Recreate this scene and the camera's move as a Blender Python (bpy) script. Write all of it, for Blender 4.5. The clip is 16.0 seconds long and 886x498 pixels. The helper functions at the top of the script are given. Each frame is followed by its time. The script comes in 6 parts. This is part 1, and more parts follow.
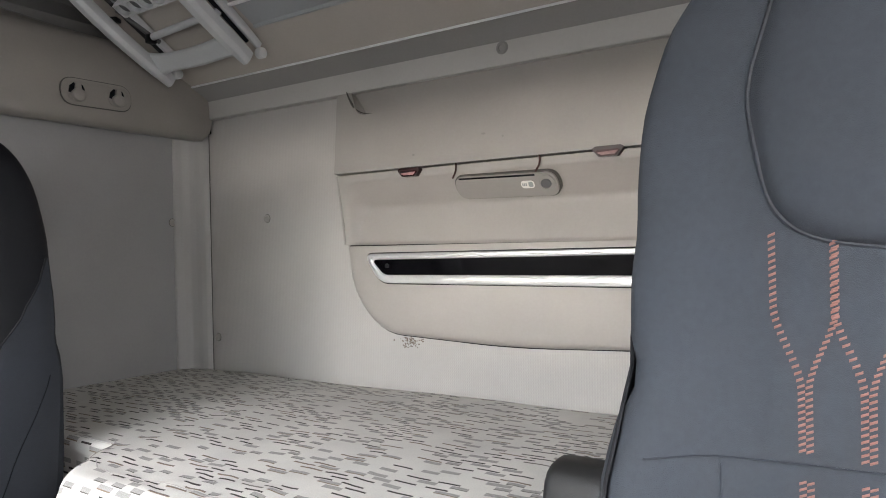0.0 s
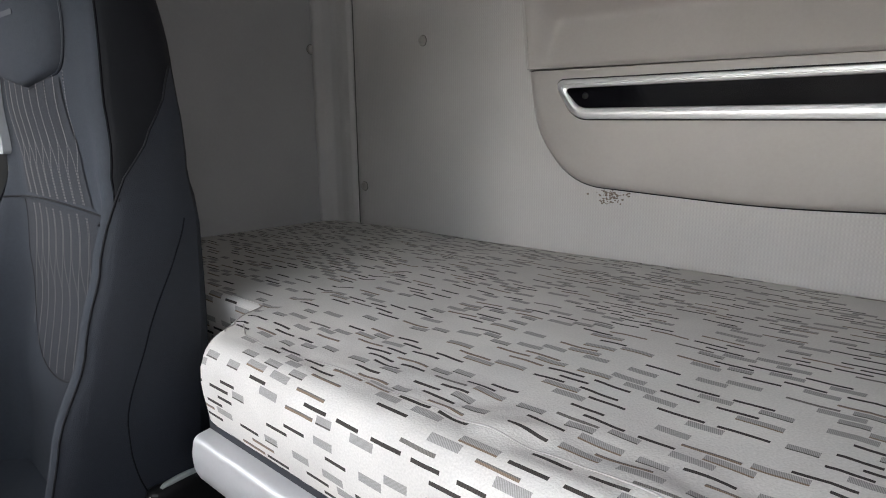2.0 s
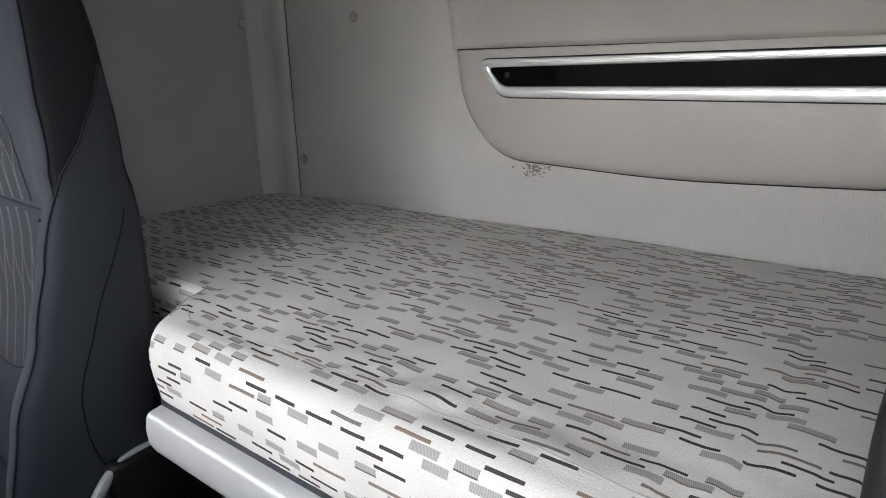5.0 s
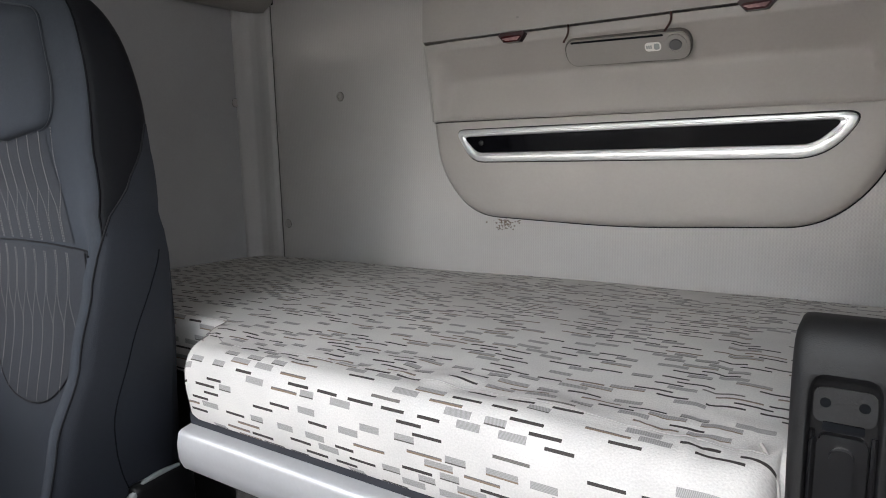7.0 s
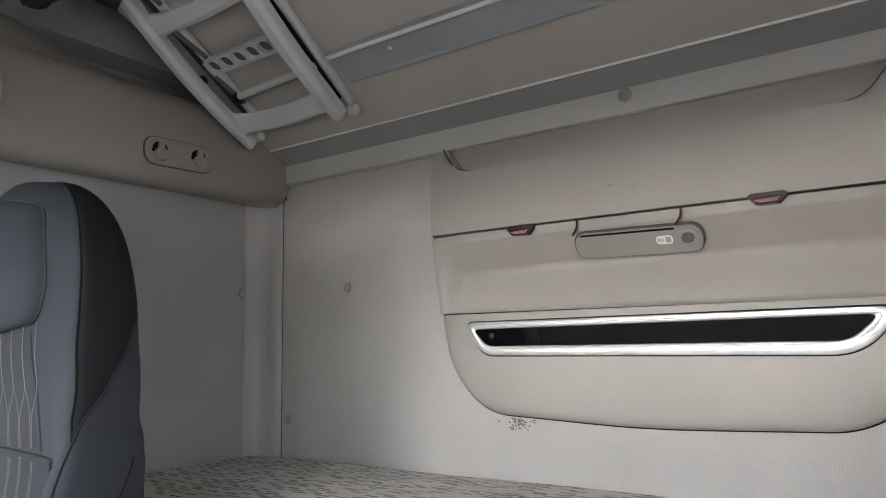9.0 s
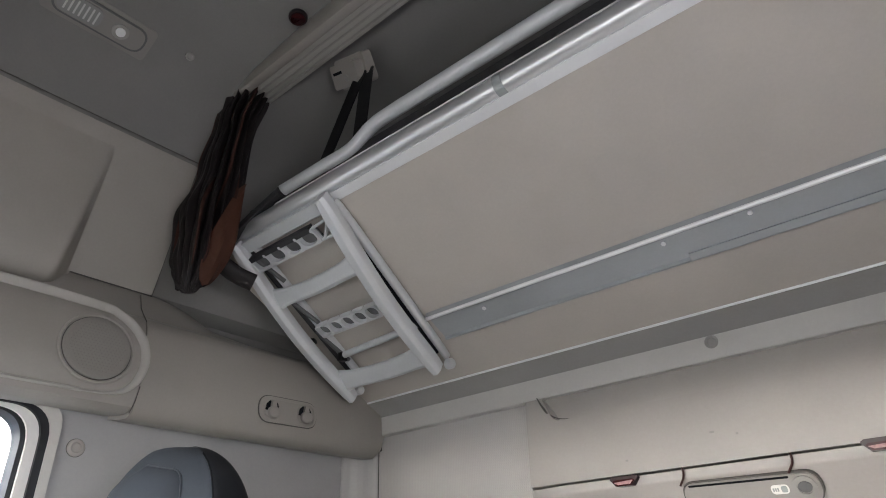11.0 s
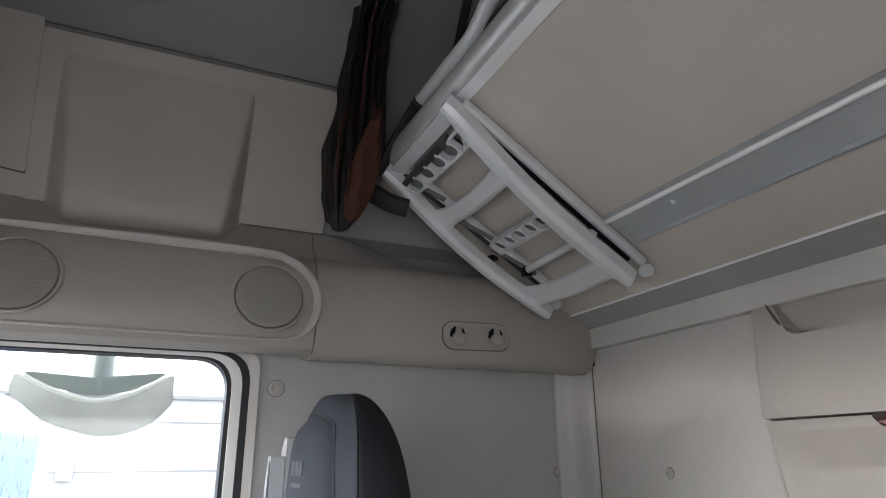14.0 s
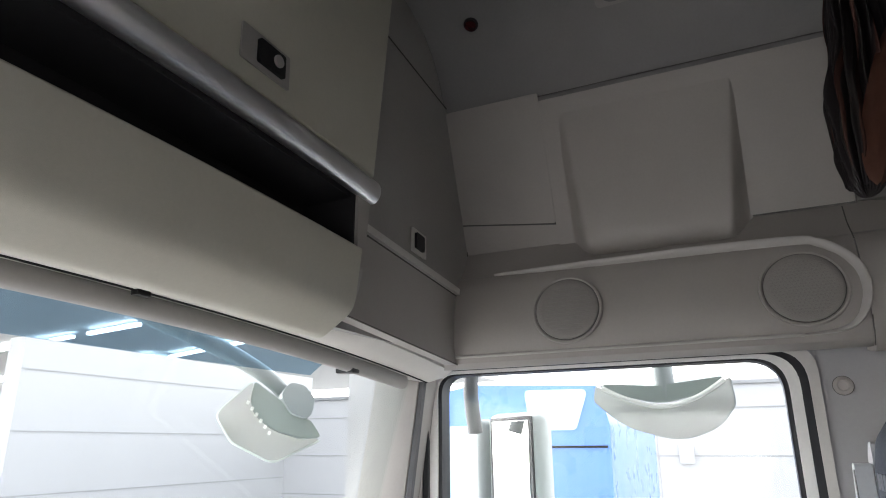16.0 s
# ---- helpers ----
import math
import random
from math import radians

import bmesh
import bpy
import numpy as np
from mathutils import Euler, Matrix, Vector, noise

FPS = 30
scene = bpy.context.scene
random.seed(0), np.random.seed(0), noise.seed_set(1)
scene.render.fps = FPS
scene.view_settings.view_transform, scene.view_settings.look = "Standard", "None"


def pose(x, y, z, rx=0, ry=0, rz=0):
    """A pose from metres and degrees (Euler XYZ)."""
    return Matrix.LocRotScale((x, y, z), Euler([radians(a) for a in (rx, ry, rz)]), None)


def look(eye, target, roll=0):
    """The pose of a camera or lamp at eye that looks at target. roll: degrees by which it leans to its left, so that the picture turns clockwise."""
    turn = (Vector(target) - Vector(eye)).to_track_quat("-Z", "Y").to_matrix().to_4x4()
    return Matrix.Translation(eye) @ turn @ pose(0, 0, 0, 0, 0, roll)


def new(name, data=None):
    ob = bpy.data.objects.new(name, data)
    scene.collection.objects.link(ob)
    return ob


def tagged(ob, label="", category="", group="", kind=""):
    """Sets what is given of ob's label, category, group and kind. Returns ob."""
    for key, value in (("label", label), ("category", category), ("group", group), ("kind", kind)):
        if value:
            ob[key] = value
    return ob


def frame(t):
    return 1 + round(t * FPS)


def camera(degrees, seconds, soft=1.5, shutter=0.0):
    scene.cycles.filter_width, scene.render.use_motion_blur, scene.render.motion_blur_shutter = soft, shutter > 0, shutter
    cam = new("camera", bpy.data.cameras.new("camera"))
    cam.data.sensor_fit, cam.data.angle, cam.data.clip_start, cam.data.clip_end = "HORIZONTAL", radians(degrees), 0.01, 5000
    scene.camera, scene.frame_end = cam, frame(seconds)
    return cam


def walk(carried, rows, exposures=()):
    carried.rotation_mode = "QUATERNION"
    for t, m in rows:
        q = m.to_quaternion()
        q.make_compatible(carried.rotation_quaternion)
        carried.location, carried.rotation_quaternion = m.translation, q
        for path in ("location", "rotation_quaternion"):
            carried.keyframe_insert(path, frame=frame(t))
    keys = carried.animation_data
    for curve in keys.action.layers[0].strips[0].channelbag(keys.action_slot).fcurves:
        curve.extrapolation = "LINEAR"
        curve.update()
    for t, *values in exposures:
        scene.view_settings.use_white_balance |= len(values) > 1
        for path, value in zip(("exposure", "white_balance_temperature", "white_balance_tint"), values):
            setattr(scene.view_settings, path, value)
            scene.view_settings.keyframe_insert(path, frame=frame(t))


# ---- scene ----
cam = camera(69.0, 16.0, 1.0)
PATH = [
    (0, (0.666, -0.028, 1.2), (-0.408, 1.658, 1.182), -1.1),
    (0.5, (0.452, -0.058, 1.15), (-0.52, 1.676, 0.929), -0.5),
    (1, (0.272, 0.034, 1.052), (-0.66, 1.781, 0.766), -0.6),
    (1.5, (0.318, 0.143, 1.083), (-0.867, 1.726, 0.78), -0.5),
    (2, (0.331, 0.155, 1.126), (-1.0, 1.584, 0.697), -0.6),
    (2.5, (0.35, 0.111, 1.165), (-0.966, 1.527, 0.65), -0.9),
    (3, (0.361, 0.109, 1.191), (-0.875, 1.57, 0.609), -0.7),
    (3.2, (0.372, 0.142, 1.187), (-0.827, 1.63, 0.597), -0.6),
    (5.3, (0.417, 0.121, 1.184), (-0.776, 1.623, 0.617), -1.7),
    (5.5, (0.43, 0.098, 1.176), (-0.654, 1.684, 0.621), -1.6),
    (6, (0.469, -0.024, 1.183), (-0.568, 1.593, 0.629), -1.2),
    (6.5, (0.464, -0.062, 1.152), (-0.611, 1.595, 0.833), -1.3),
    (7, (0.438, -0.079, 1.134), (-0.645, 1.574, 0.826), -1.2),
    (7.5, (0.45, -0.074, 1.148), (-0.643, 1.572, 0.839), -1.3),
    (8, (0.471, -0.078, 1.15), (-0.634, 1.562, 0.852), -1.2),
    (8.5, (0.485, -0.021, 1.176), (-0.632, 1.628, 1.001), -1.2),
    (9, (0.406, -0.008, 1.155), (-0.705, 1.635, 1.412), -1.2),
    (9.5, (0.38, -0.01, 1.205), (-0.674, 1.565, 1.845), -1.5),
    (9.7, (0.403, -0.012, 1.172), (-0.588, 1.517, 1.996), -1.2),
    (11.8, (0.43, -0.18, 1.172), (-0.82, 1.087, 2.084), -0.7),
    (12, (0.439, -0.178, 1.174), (-0.838, 1.101, 2.031), -0.3),
    (12.5, (0.429, -0.121, 1.204), (-0.88, 1.156, 2.013), -0.0),
    (13, (0.343, 0.002, 1.218), (-0.986, 1.283, 1.989), -0.4),
    (13.5, (0.358, 0.084, 1.27), (-1.126, 1.26, 1.912), -1.4),
    (14, (0.41, 0.18, 1.317), (-1.318, 0.973, 1.937), -0.4),
    (14.5, (0.412, 0.302, 1.368), (-1.464, 0.707, 1.931), -0.7),
    (15, (0.416, 0.304, 1.368), (-1.493, 0.254, 1.964), 0.2),
    (15.2, (0.426, 0.297, 1.363), (-1.47, 0.097, 1.964), -0.2),
    (15.5, (0.421, 0.29, 1.367), (-1.443, -0.133, 1.956), -0.3),
    (16, (0.433, 0.28, 1.365), (-1.306, -0.518, 1.947), -0.4),
]
EXPOSURES = [(t, stops, kelvin, 19) for t, stops, kelvin in ((0.0, 2.4, 6800), (1.0, 1.5, 6700), (2.5, 1.72, 6600), (3.0, 1.77, 6600), (5.5, 1.68, 6600), (7.0, 1.65, 6600), (8.0, 1.5, 6600), (9.0, 2.25, 6700), (9.5, 2.6, 6750), (12.0, 2.95, 6550), (13.5, 2.87, 6550), (14.5, 2.24, 6600), (15.0, 2.22, 6650), (16.0, 2.42, 6650))]
walk(cam, [(t, look(eye, target, roll)) for t, eye, target, roll in PATH], EXPOSURES)

# ---- world and light: an overcast day outside the cab ----
world = bpy.data.worlds.new("overcast_sky")
scene.world = world
world.use_nodes = True
wn = world.node_tree.nodes
sky = wn.new("ShaderNodeTexSky")
sky.sky_type, sky.sun_disc = "NISHITA", False
sky.sun_elevation, sky.sun_rotation = radians(28), radians(197)
sky.air_density, sky.dust_density = 1.2, 1.0
wn["Background"].inputs["Strength"].default_value = 0.24
cloud = wn.new("ShaderNodeHueSaturation")
cloud.inputs["Saturation"].default_value = 0.2
world.node_tree.links.new(sky.outputs["Color"], cloud.inputs["Color"])
world.node_tree.links.new(cloud.outputs["Color"], wn["Background"].inputs["Color"])


def sun_lamp():
    data = bpy.data.lights.new("sun", "SUN")
    data.energy, data.angle, data.color = 1.8, radians(58), (1.0, 0.985, 0.965)
    ob = new("sun", data)
    ob.matrix_world = look((-1.9, -6, 3.3), (0, 0, 0))


def window_light(name, eye, target, width, height, watts):
    """Sky light that comes in by an opening."""
    data = bpy.data.lights.new(name, "AREA")
    data.shape, data.size, data.size_y, data.energy, data.color = "RECTANGLE", width, height, watts, (0.95, 0.965, 1.0)
    new(name, data).matrix_world = look(eye, target)


sun_lamp()
window_light("driver_window_daylight", (1.145, -0.05, 1.26), (-0.4, 0.35, 0.62), 0.84, 0.54, 1.05)


# ---- materials ----
def mat(name, color, rough=0.55, metal=0.0, vary=0.06, grain=0.0, grain_scale=900.0, stain=0.0, spec=0.5):
    """A plain surface with two scales of tone, fine relief and an uneven gloss."""
    m = bpy.data.materials.new(name)
    m.use_nodes = True
    nt, nodes = m.node_tree, m.node_tree.nodes
    b = nodes["Principled BSDF"]
    b.inputs["Metallic"].default_value = metal
    b.inputs["Specular IOR Level"].default_value = spec
    co = nodes.new("ShaderNodeTexCoord")
    big = nodes.new("ShaderNodeTexNoise")
    big.inputs["Scale"].default_value, big.inputs["Detail"].default_value = 5.0, 5.0
    small = nodes.new("ShaderNodeTexNoise")
    small.inputs["Scale"].default_value, small.inputs["Detail"].default_value = 160.0, 3.0
    mix = nodes.new("ShaderNodeMath")
    mix.operation = "MULTIPLY_ADD"
    mix.inputs[1].default_value = 0.35
    ramp = nodes.new("ShaderNodeValToRGB")
    lo, hi = ramp.color_ramp.elements
    lo.position, hi.position = 0.45, 0.95
    lo.color = (*[c * (1 - vary * 1.4) for c in color], 1)
    hi.color = (*[min(1, c * (1 + vary)) for c in color], 1)
    nt.links.new(co.outputs["Object"], big.inputs["Vector"])
    nt.links.new(co.outputs["Object"], small.inputs["Vector"])
    nt.links.new(small.outputs["Fac"], mix.inputs[0])
    nt.links.new(big.outputs["Fac"], mix.inputs[2])
    nt.links.new(mix.outputs[0], ramp.inputs["Fac"])
    nt.links.new(ramp.outputs["Color"], b.inputs["Base Color"])
    rr = nodes.new("ShaderNodeMapRange")
    rr.inputs["From Min"].default_value, rr.inputs["From Max"].default_value = 0.3, 0.7
    rr.inputs["To Min"].default_value, rr.inputs["To Max"].default_value = max(0.02, rough - (0.02 if metal else 0.07)), min(1, rough + (0.02 if metal else 0.07))
    nt.links.new(big.outputs["Fac"], rr.inputs["Value"])
    nt.links.new(rr.outputs["Result"], b.inputs["Roughness"])
    if grain:
        fine = nodes.new("ShaderNodeTexNoise")
        fine.inputs["Scale"].default_value, fine.inputs["Detail"].default_value = grain_scale, 2.0
        bump = nodes.new("ShaderNodeBump")
        bump.inputs["Strength"].default_value, bump.inputs["Distance"].default_value = grain, 0.001
        nt.links.new(co.outputs["Object"], fine.inputs["Vector"])
        nt.links.new(fine.outputs["Fac"], bump.inputs["Height"])
        nt.links.new(bump.outputs["Normal"], b.inputs["Normal"])
    return m


def math_node(nt, op, a, b=None, c=None):
    n = nt.nodes.new("ShaderNodeMath")
    n.operation = op
    for i, v in enumerate((a, b, c)):
        if v is None:
            continue
        if isinstance(v, (int, float)):
            n.inputs[i].default_value = v
        else:
            nt.links.new(v, n.inputs[i])
    return n.outputs[0]


def vinyl(name, color, period=0.0060):
    """Wall covering with fine pressed upright ribs, faintly soiled."""
    m = mat(name, color, 0.6, 0, 0.05)
    nt = m.node_tree
    b = nt.nodes["Principled BSDF"]
    co = nt.nodes.new("ShaderNodeTexCoord")
    sep = nt.nodes.new("ShaderNodeSeparateXYZ")
    nt.links.new(co.outputs["Object"], sep.inputs[0])
    k = 2 * math.pi / period
    across = math_node(nt, "ADD", sep.outputs[0], sep.outputs[1])
    wave = math_node(nt, "SINE", math_node(nt, "MULTIPLY", across, k))
    cross = math_node(nt, "SINE", math_node(nt, "MULTIPLY", sep.outputs[2], k * 0.8))
    dots = math_node(nt, "MULTIPLY_ADD", wave, cross, wave)
    bump = nt.nodes.new("ShaderNodeBump")
    bump.inputs["Strength"].default_value, bump.inputs["Distance"].default_value = 0.28, 0.0006
    nt.links.new(dots, bump.inputs["Height"])
    tone = nt.nodes.new("ShaderNodeMix")
    tone.data_type, tone.blend_type = "RGBA", "MULTIPLY"
    tone.inputs[0].default_value = 1.0
    nt.links.new(nt.nodes["Color Ramp"].outputs["Color"], tone.inputs[6])
    nt.links.new(math_node(nt, "MULTIPLY_ADD", dots, 0.030, 0.98), tone.inputs[7])
    nt.links.new(tone.outputs[2], b.inputs["Base Color"])
    nt.links.new(bump.outputs["Normal"], b.inputs["Normal"])
    return m


def ticking(name):
    """Cream mattress cloth, woven with staggered short bars in grey, umber and a little rust."""
    m = bpy.data.materials.new(name)
    m.use_nodes = True
    nt = m.node_tree
    b = nt.nodes["Principled BSDF"]
    b.inputs["Roughness"].default_value = 0.9
    b.inputs["Specular IOR Level"].default_value = 0.15
    uv = nt.nodes.new("ShaderNodeUVMap")
    sep = nt.nodes.new("ShaderNodeSeparateXYZ")
    nt.links.new(uv.outputs[0], sep.inputs[0])
    u, v = sep.outputs[0], sep.outputs[1]
    vr = math_node(nt, "DIVIDE", v, 0.0118)
    row = math_node(nt, "FLOOR", vr)
    fy = math_node(nt, "FRACT", vr)

    def rnd(x, y, salt):
        n = nt.nodes.new("ShaderNodeTexWhiteNoise")
        n.noise_dimensions = "3D"
        c = nt.nodes.new("ShaderNodeCombineXYZ")
        for i, s in enumerate((x, y, salt)):
            if isinstance(s, (int, float)):
                c.inputs[i].default_value = s
            else:
                nt.links.new(s, c.inputs[i])
        nt.links.new(c.outputs[0], n.inputs["Vector"])
        return n.outputs["Value"]

    shift = math_node(nt, "ADD", math_node(nt, "MULTIPLY", row, 0.43), math_node(nt, "MULTIPLY", rnd(row, 0.0, 3.0), 0.22))
    ur = math_node(nt, "ADD", math_node(nt, "DIVIDE", u, 0.056), shift)
    cell, fx = math_node(nt, "FLOOR", ur), math_node(nt, "FRACT", ur)
    h1, h2, h3 = rnd(cell, row, 1.0), rnd(cell, row, 2.0), rnd(cell, row, 5.0)
    there = math_node(nt, "LESS_THAN", h1, 0.58)
    thin = math_node(nt, "LESS_THAN", h2, 0.54)
    short = math_node(nt, "LESS_THAN", fx, math_node(nt, "MULTIPLY_ADD", h3, 0.34, math_node(nt, "MULTIPLY_ADD", thin, 0.14, 0.44)))
    lo = math_node(nt, "MULTIPLY_ADD", thin, -0.02, 0.05)
    hi = math_node(nt, "MULTIPLY_ADD", thin, -0.48, 0.86)
    band = math_node(nt, "MULTIPLY", math_node(nt, "GREATER_THAN", fy, lo), math_node(nt, "LESS_THAN", fy, hi))
    mask = math_node(nt, "MULTIPLY", math_node(nt, "MULTIPLY", there, short), band)
    # woven hatch inside the wide bars
    hatch = math_node(nt, "MULTIPLY_ADD", math_node(nt, "SINE", math_node(nt, "MULTIPLY_ADD", v, 1500.0, math_node(nt, "MULTIPLY", u, 3600.0))), 0.22, 0.84)
    base = nt.nodes.new("ShaderNodeTexNoise")
    base.inputs["Scale"].default_value, base.inputs["Detail"].default_value = 7.0, 6.0
    nt.links.new(uv.outputs[0], base.inputs["Vector"])
    cream = nt.nodes.new("ShaderNodeValToRGB")
    cream.color_ramp.elements[0].position, cream.color_ramp.elements[1].position = 0.3, 0.62
    cream.color_ramp.elements[0].color, cream.color_ramp.elements[1].color = (0.60, 0.585, 0.56, 1), (0.715, 0.695, 0.662, 1)
    nt.links.new(base.outputs["Fac"], cream.inputs["Fac"])

    def blend(fac, a, c):
        n = nt.nodes.new("ShaderNodeMix")
        n.data_type = "RGBA"
        nt.links.new(fac, n.inputs[0])
        for i, s in ((6, a), (7, c)):
            if isinstance(s, tuple):
                n.inputs[i].default_value = s
            else:
                nt.links.new(s, n.inputs[i])
        return n.outputs[2]

    rust = math_node(nt, "MULTIPLY", math_node(nt, "GREATER_THAN", h3, 0.78), math_node(nt, "LESS_THAN", fy, 0.24))
    dark = blend(math_node(nt, "GREATER_THAN", h3, 0.70), (0.075, 0.068, 0.063, 1), (0.22, 0.205, 0.19, 1))
    edged = math_node(nt, "MULTIPLY", math_node(nt, "LESS_THAN", fy, 0.20), math_node(nt, "LESS_THAN", h3, 0.30))
    block = blend(edged, (0.43, 0.418, 0.405, 1), (0.14, 0.13, 0.12, 1))
    bar = blend(thin, block, dark)
    bar = blend(rust, bar, (0.30, 0.225, 0.17, 1))
    woven = nt.nodes.new("ShaderNodeMix")
    woven.data_type, woven.blend_type = "RGBA", "MULTIPLY"
    woven.inputs[0].default_value = 1.0
    nt.links.new(bar, woven.inputs[6])
    nt.links.new(hatch, woven.inputs[7])
    speck = nt.nodes.new("ShaderNodeTexNoise")
    speck.inputs["Scale"].default_value, speck.inputs["Detail"].default_value = 420.0, 3.0
    nt.links.new(uv.outputs[0], speck.inputs["Vector"])
    grain = nt.nodes.new("ShaderNodeMix")
    grain.data_type, grain.blend_type = "RGBA", "MULTIPLY"
    grain.inputs[0].default_value = 1.0
    nt.links.new(blend(mask, cream.outputs["Color"], woven.outputs[2]), grain.inputs[6])
    nt.links.new(math_node(nt, "MULTIPLY_ADD", speck.outputs["Fac"], 0.36, 0.82), grain.inputs[7])
    nt.links.new(grain.outputs[2], b.inputs["Base Color"])
    fine = nt.nodes.new("ShaderNodeTexNoise")
    fine.inputs["Scale"].default_value, fine.inputs["Detail"].default_value = 420.0, 4.0
    bump = nt.nodes.new("ShaderNodeBump")
    bump.inputs["Strength"].default_value, bump.inputs["Distance"].default_value = 0.5, 0.001
    nt.links.new(uv.outputs[0], fine.inputs["Vector"])
    nt.links.new(math_node(nt, "MULTIPLY_ADD", mask, 0.3, fine.outputs["Fac"]), bump.inputs["Height"])
    nt.links.new(bump.outputs["Normal"], b.inputs["Normal"])
    return m


def glass(name, tint=(0.93, 0.97, 0.96)):
    """Clear window glass: mostly lets light straight through, with a faint sheen."""
    m = bpy.data.materials.new(name)
    m.use_nodes = True
    nt = m.node_tree
    nt.nodes.remove(nt.nodes["Principled BSDF"])
    clear, sheen, mix = nt.nodes.new("ShaderNodeBsdfTransparent"), nt.nodes.new("ShaderNodeBsdfGlossy"), nt.nodes.new("ShaderNodeMixShader")
    clear.inputs["Color"].default_value = (*tint, 1)
    sheen.inputs["Roughness"].default_value = 0.02
    mix.inputs[0].default_value = 0.02
    nt.links.new(clear.outputs[0], mix.inputs[1])
    nt.links.new(sheen.outputs[0], mix.inputs[2])
    nt.links.new(mix.outputs[0], nt.nodes["Material Output"].inputs["Surface"])
    return m


def glowing(name, color, strength):
    m = bpy.data.materials.new(name)
    m.use_nodes = True
    b = m.node_tree.nodes["Principled BSDF"]
    b.inputs["Emission Color"].default_value, b.inputs["Emission Strength"].default_value = (*color, 1), strength
    return m


BEIGE = mat("beige_grained_plastic", (0.365, 0.342, 0.319), 0.5, 0, 0.05, 0.25)
BEIGE_LIGHT = mat("pale_beige_plastic", (0.53, 0.513, 0.488), 0.5, 0, 0.05, 0.2)
HIGHLIT_LIP = mat("highlit_lip_plastic", (0.385, 0.366, 0.34), 0.45, 0, 0.05, 0.2)
FLAP_BEIGE = mat("deep_beige_flap", (0.30, 0.283, 0.265), 0.5, 0, 0.05, 0.2)
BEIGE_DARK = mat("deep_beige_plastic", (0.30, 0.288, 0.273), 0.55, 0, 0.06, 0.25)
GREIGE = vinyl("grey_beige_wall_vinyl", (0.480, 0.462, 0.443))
# wall vinyl again, darkened for the dimmer light on the side walls
SHADED_SIDE_VINYL = mat("shaded_side_vinyl", (0.345, 0.345, 0.347), 0.62, 0, 0.05, 0.3, 600)
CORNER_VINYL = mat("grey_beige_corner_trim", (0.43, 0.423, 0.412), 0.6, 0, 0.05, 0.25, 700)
JOINT = mat("dark_panel_joint", (0.10, 0.094, 0.087), 0.7)
TAUPE = mat("taupe_grained_plastic", (0.305, 0.284, 0.26), 0.5, 0, 0.05, 0.25)
RAIL_BEIGE = mat("grey_beige_rail", (0.35, 0.335, 0.31), 0.45, 0, 0.05, 0.1)
# lighter olive beige; bounced light from below is put into the colour
LOCKER = mat("bounce_lit_locker_plastic", (0.455, 0.44, 0.37), 0.5, 0, 0.05, 0.2)
LINER = mat("grey_roof_liner", (0.205, 0.20, 0.194), 0.8, 0, 0.06, 0.4, 500)
BUNK_BOARD = mat("taupe_bunk_board", (0.45, 0.415, 0.375), 0.55, 0, 0.05, 0.3, 700)
ARM_PAD = mat("black_leatherette", (0.0105, 0.0105, 0.011), 0.55, 0, 0.1, 0.25, 700)
ARM_GLOSS = mat("glossy_black_bracket", (0.012, 0.012, 0.013), 0.27, 0, 0.05)
HINGE_GREY = mat("grey_hinge_strip", (0.30, 0.29, 0.28), 0.5, 0.1, 0.06)
SILVER = mat("satin_silver", (0.78, 0.785, 0.79), 0.38, 0.7, 0.0)
RAIL_SILVER = mat("satin_silver_tube", (0.70, 0.705, 0.71), 0.36, 0.75, 0.0)
FRAME_SILVER = mat("bright_silver_frame", (0.74, 0.745, 0.75), 0.33, 0.6, 0.02)
POLISHED = mat("polished_satin_bar", (0.74, 0.74, 0.75), 0.3, 0.85, 0.0)
SILVER_PAINT = mat("silver_grey_paint", (0.59, 0.605, 0.615), 0.36, 0.2, 0.05, 0.1)
PALE_STRIP = mat("pale_silver_lacquer", (0.70, 0.71, 0.72), 0.45, 0.15, 0.03)
CHANNEL_GREY = mat("blue_grey_anodised_channel", (0.37, 0.39, 0.405), 0.42, 0.3, 0.05)
ALU = mat("brushed_aluminium", (0.60, 0.61, 0.625), 0.4, 0.35, 0.05)
CHROME = mat("bright_satin_chrome", (0.80, 0.80, 0.805), 0.36, 0.3, 0.02)
GLOSS_BLACK = mat("glossy_black_insert", (0.004, 0.004, 0.005), 0.07, 0, 0.0, spec=0.45)
BLACK = mat("black_moulded_plastic", (0.007, 0.0075, 0.008), 0.38, 0, 0.1, 0.12, 1500, spec=0.28)
GREY_SEAL = mat("dark_grey_pillar_strip", (0.09, 0.09, 0.095), 0.6)
RUBBER = mat("black_rubber_seal", (0.012, 0.014, 0.018), 0.6, 0, 0.1)
NAVY = mat("dark_blue_grey_band", (0.018, 0.021, 0.029), 0.6, 0, 0.1)
SEAT_CLOTH = mat("charcoal_seat_cloth", (0.037, 0.044, 0.055), 0.85, 0, 0.14, 0.5, 1400, spec=0.3)
SEAT_SIDE = mat("dark_seat_leatherette", (0.027, 0.032, 0.042), 0.55, 0, 0.12, 0.4, 700, spec=0.35)
SEAT_INSERT = mat("grey_seat_insert", (0.042, 0.046, 0.054), 0.9, 0, 0.12, 0.6, 1800, spec=0.2)
EMBLEM = mat("embossed_grey", (0.062, 0.068, 0.078), 0.7)
GUIDE_GREY = mat("light_grey_belt_plastic", (0.40, 0.42, 0.44), 0.45)
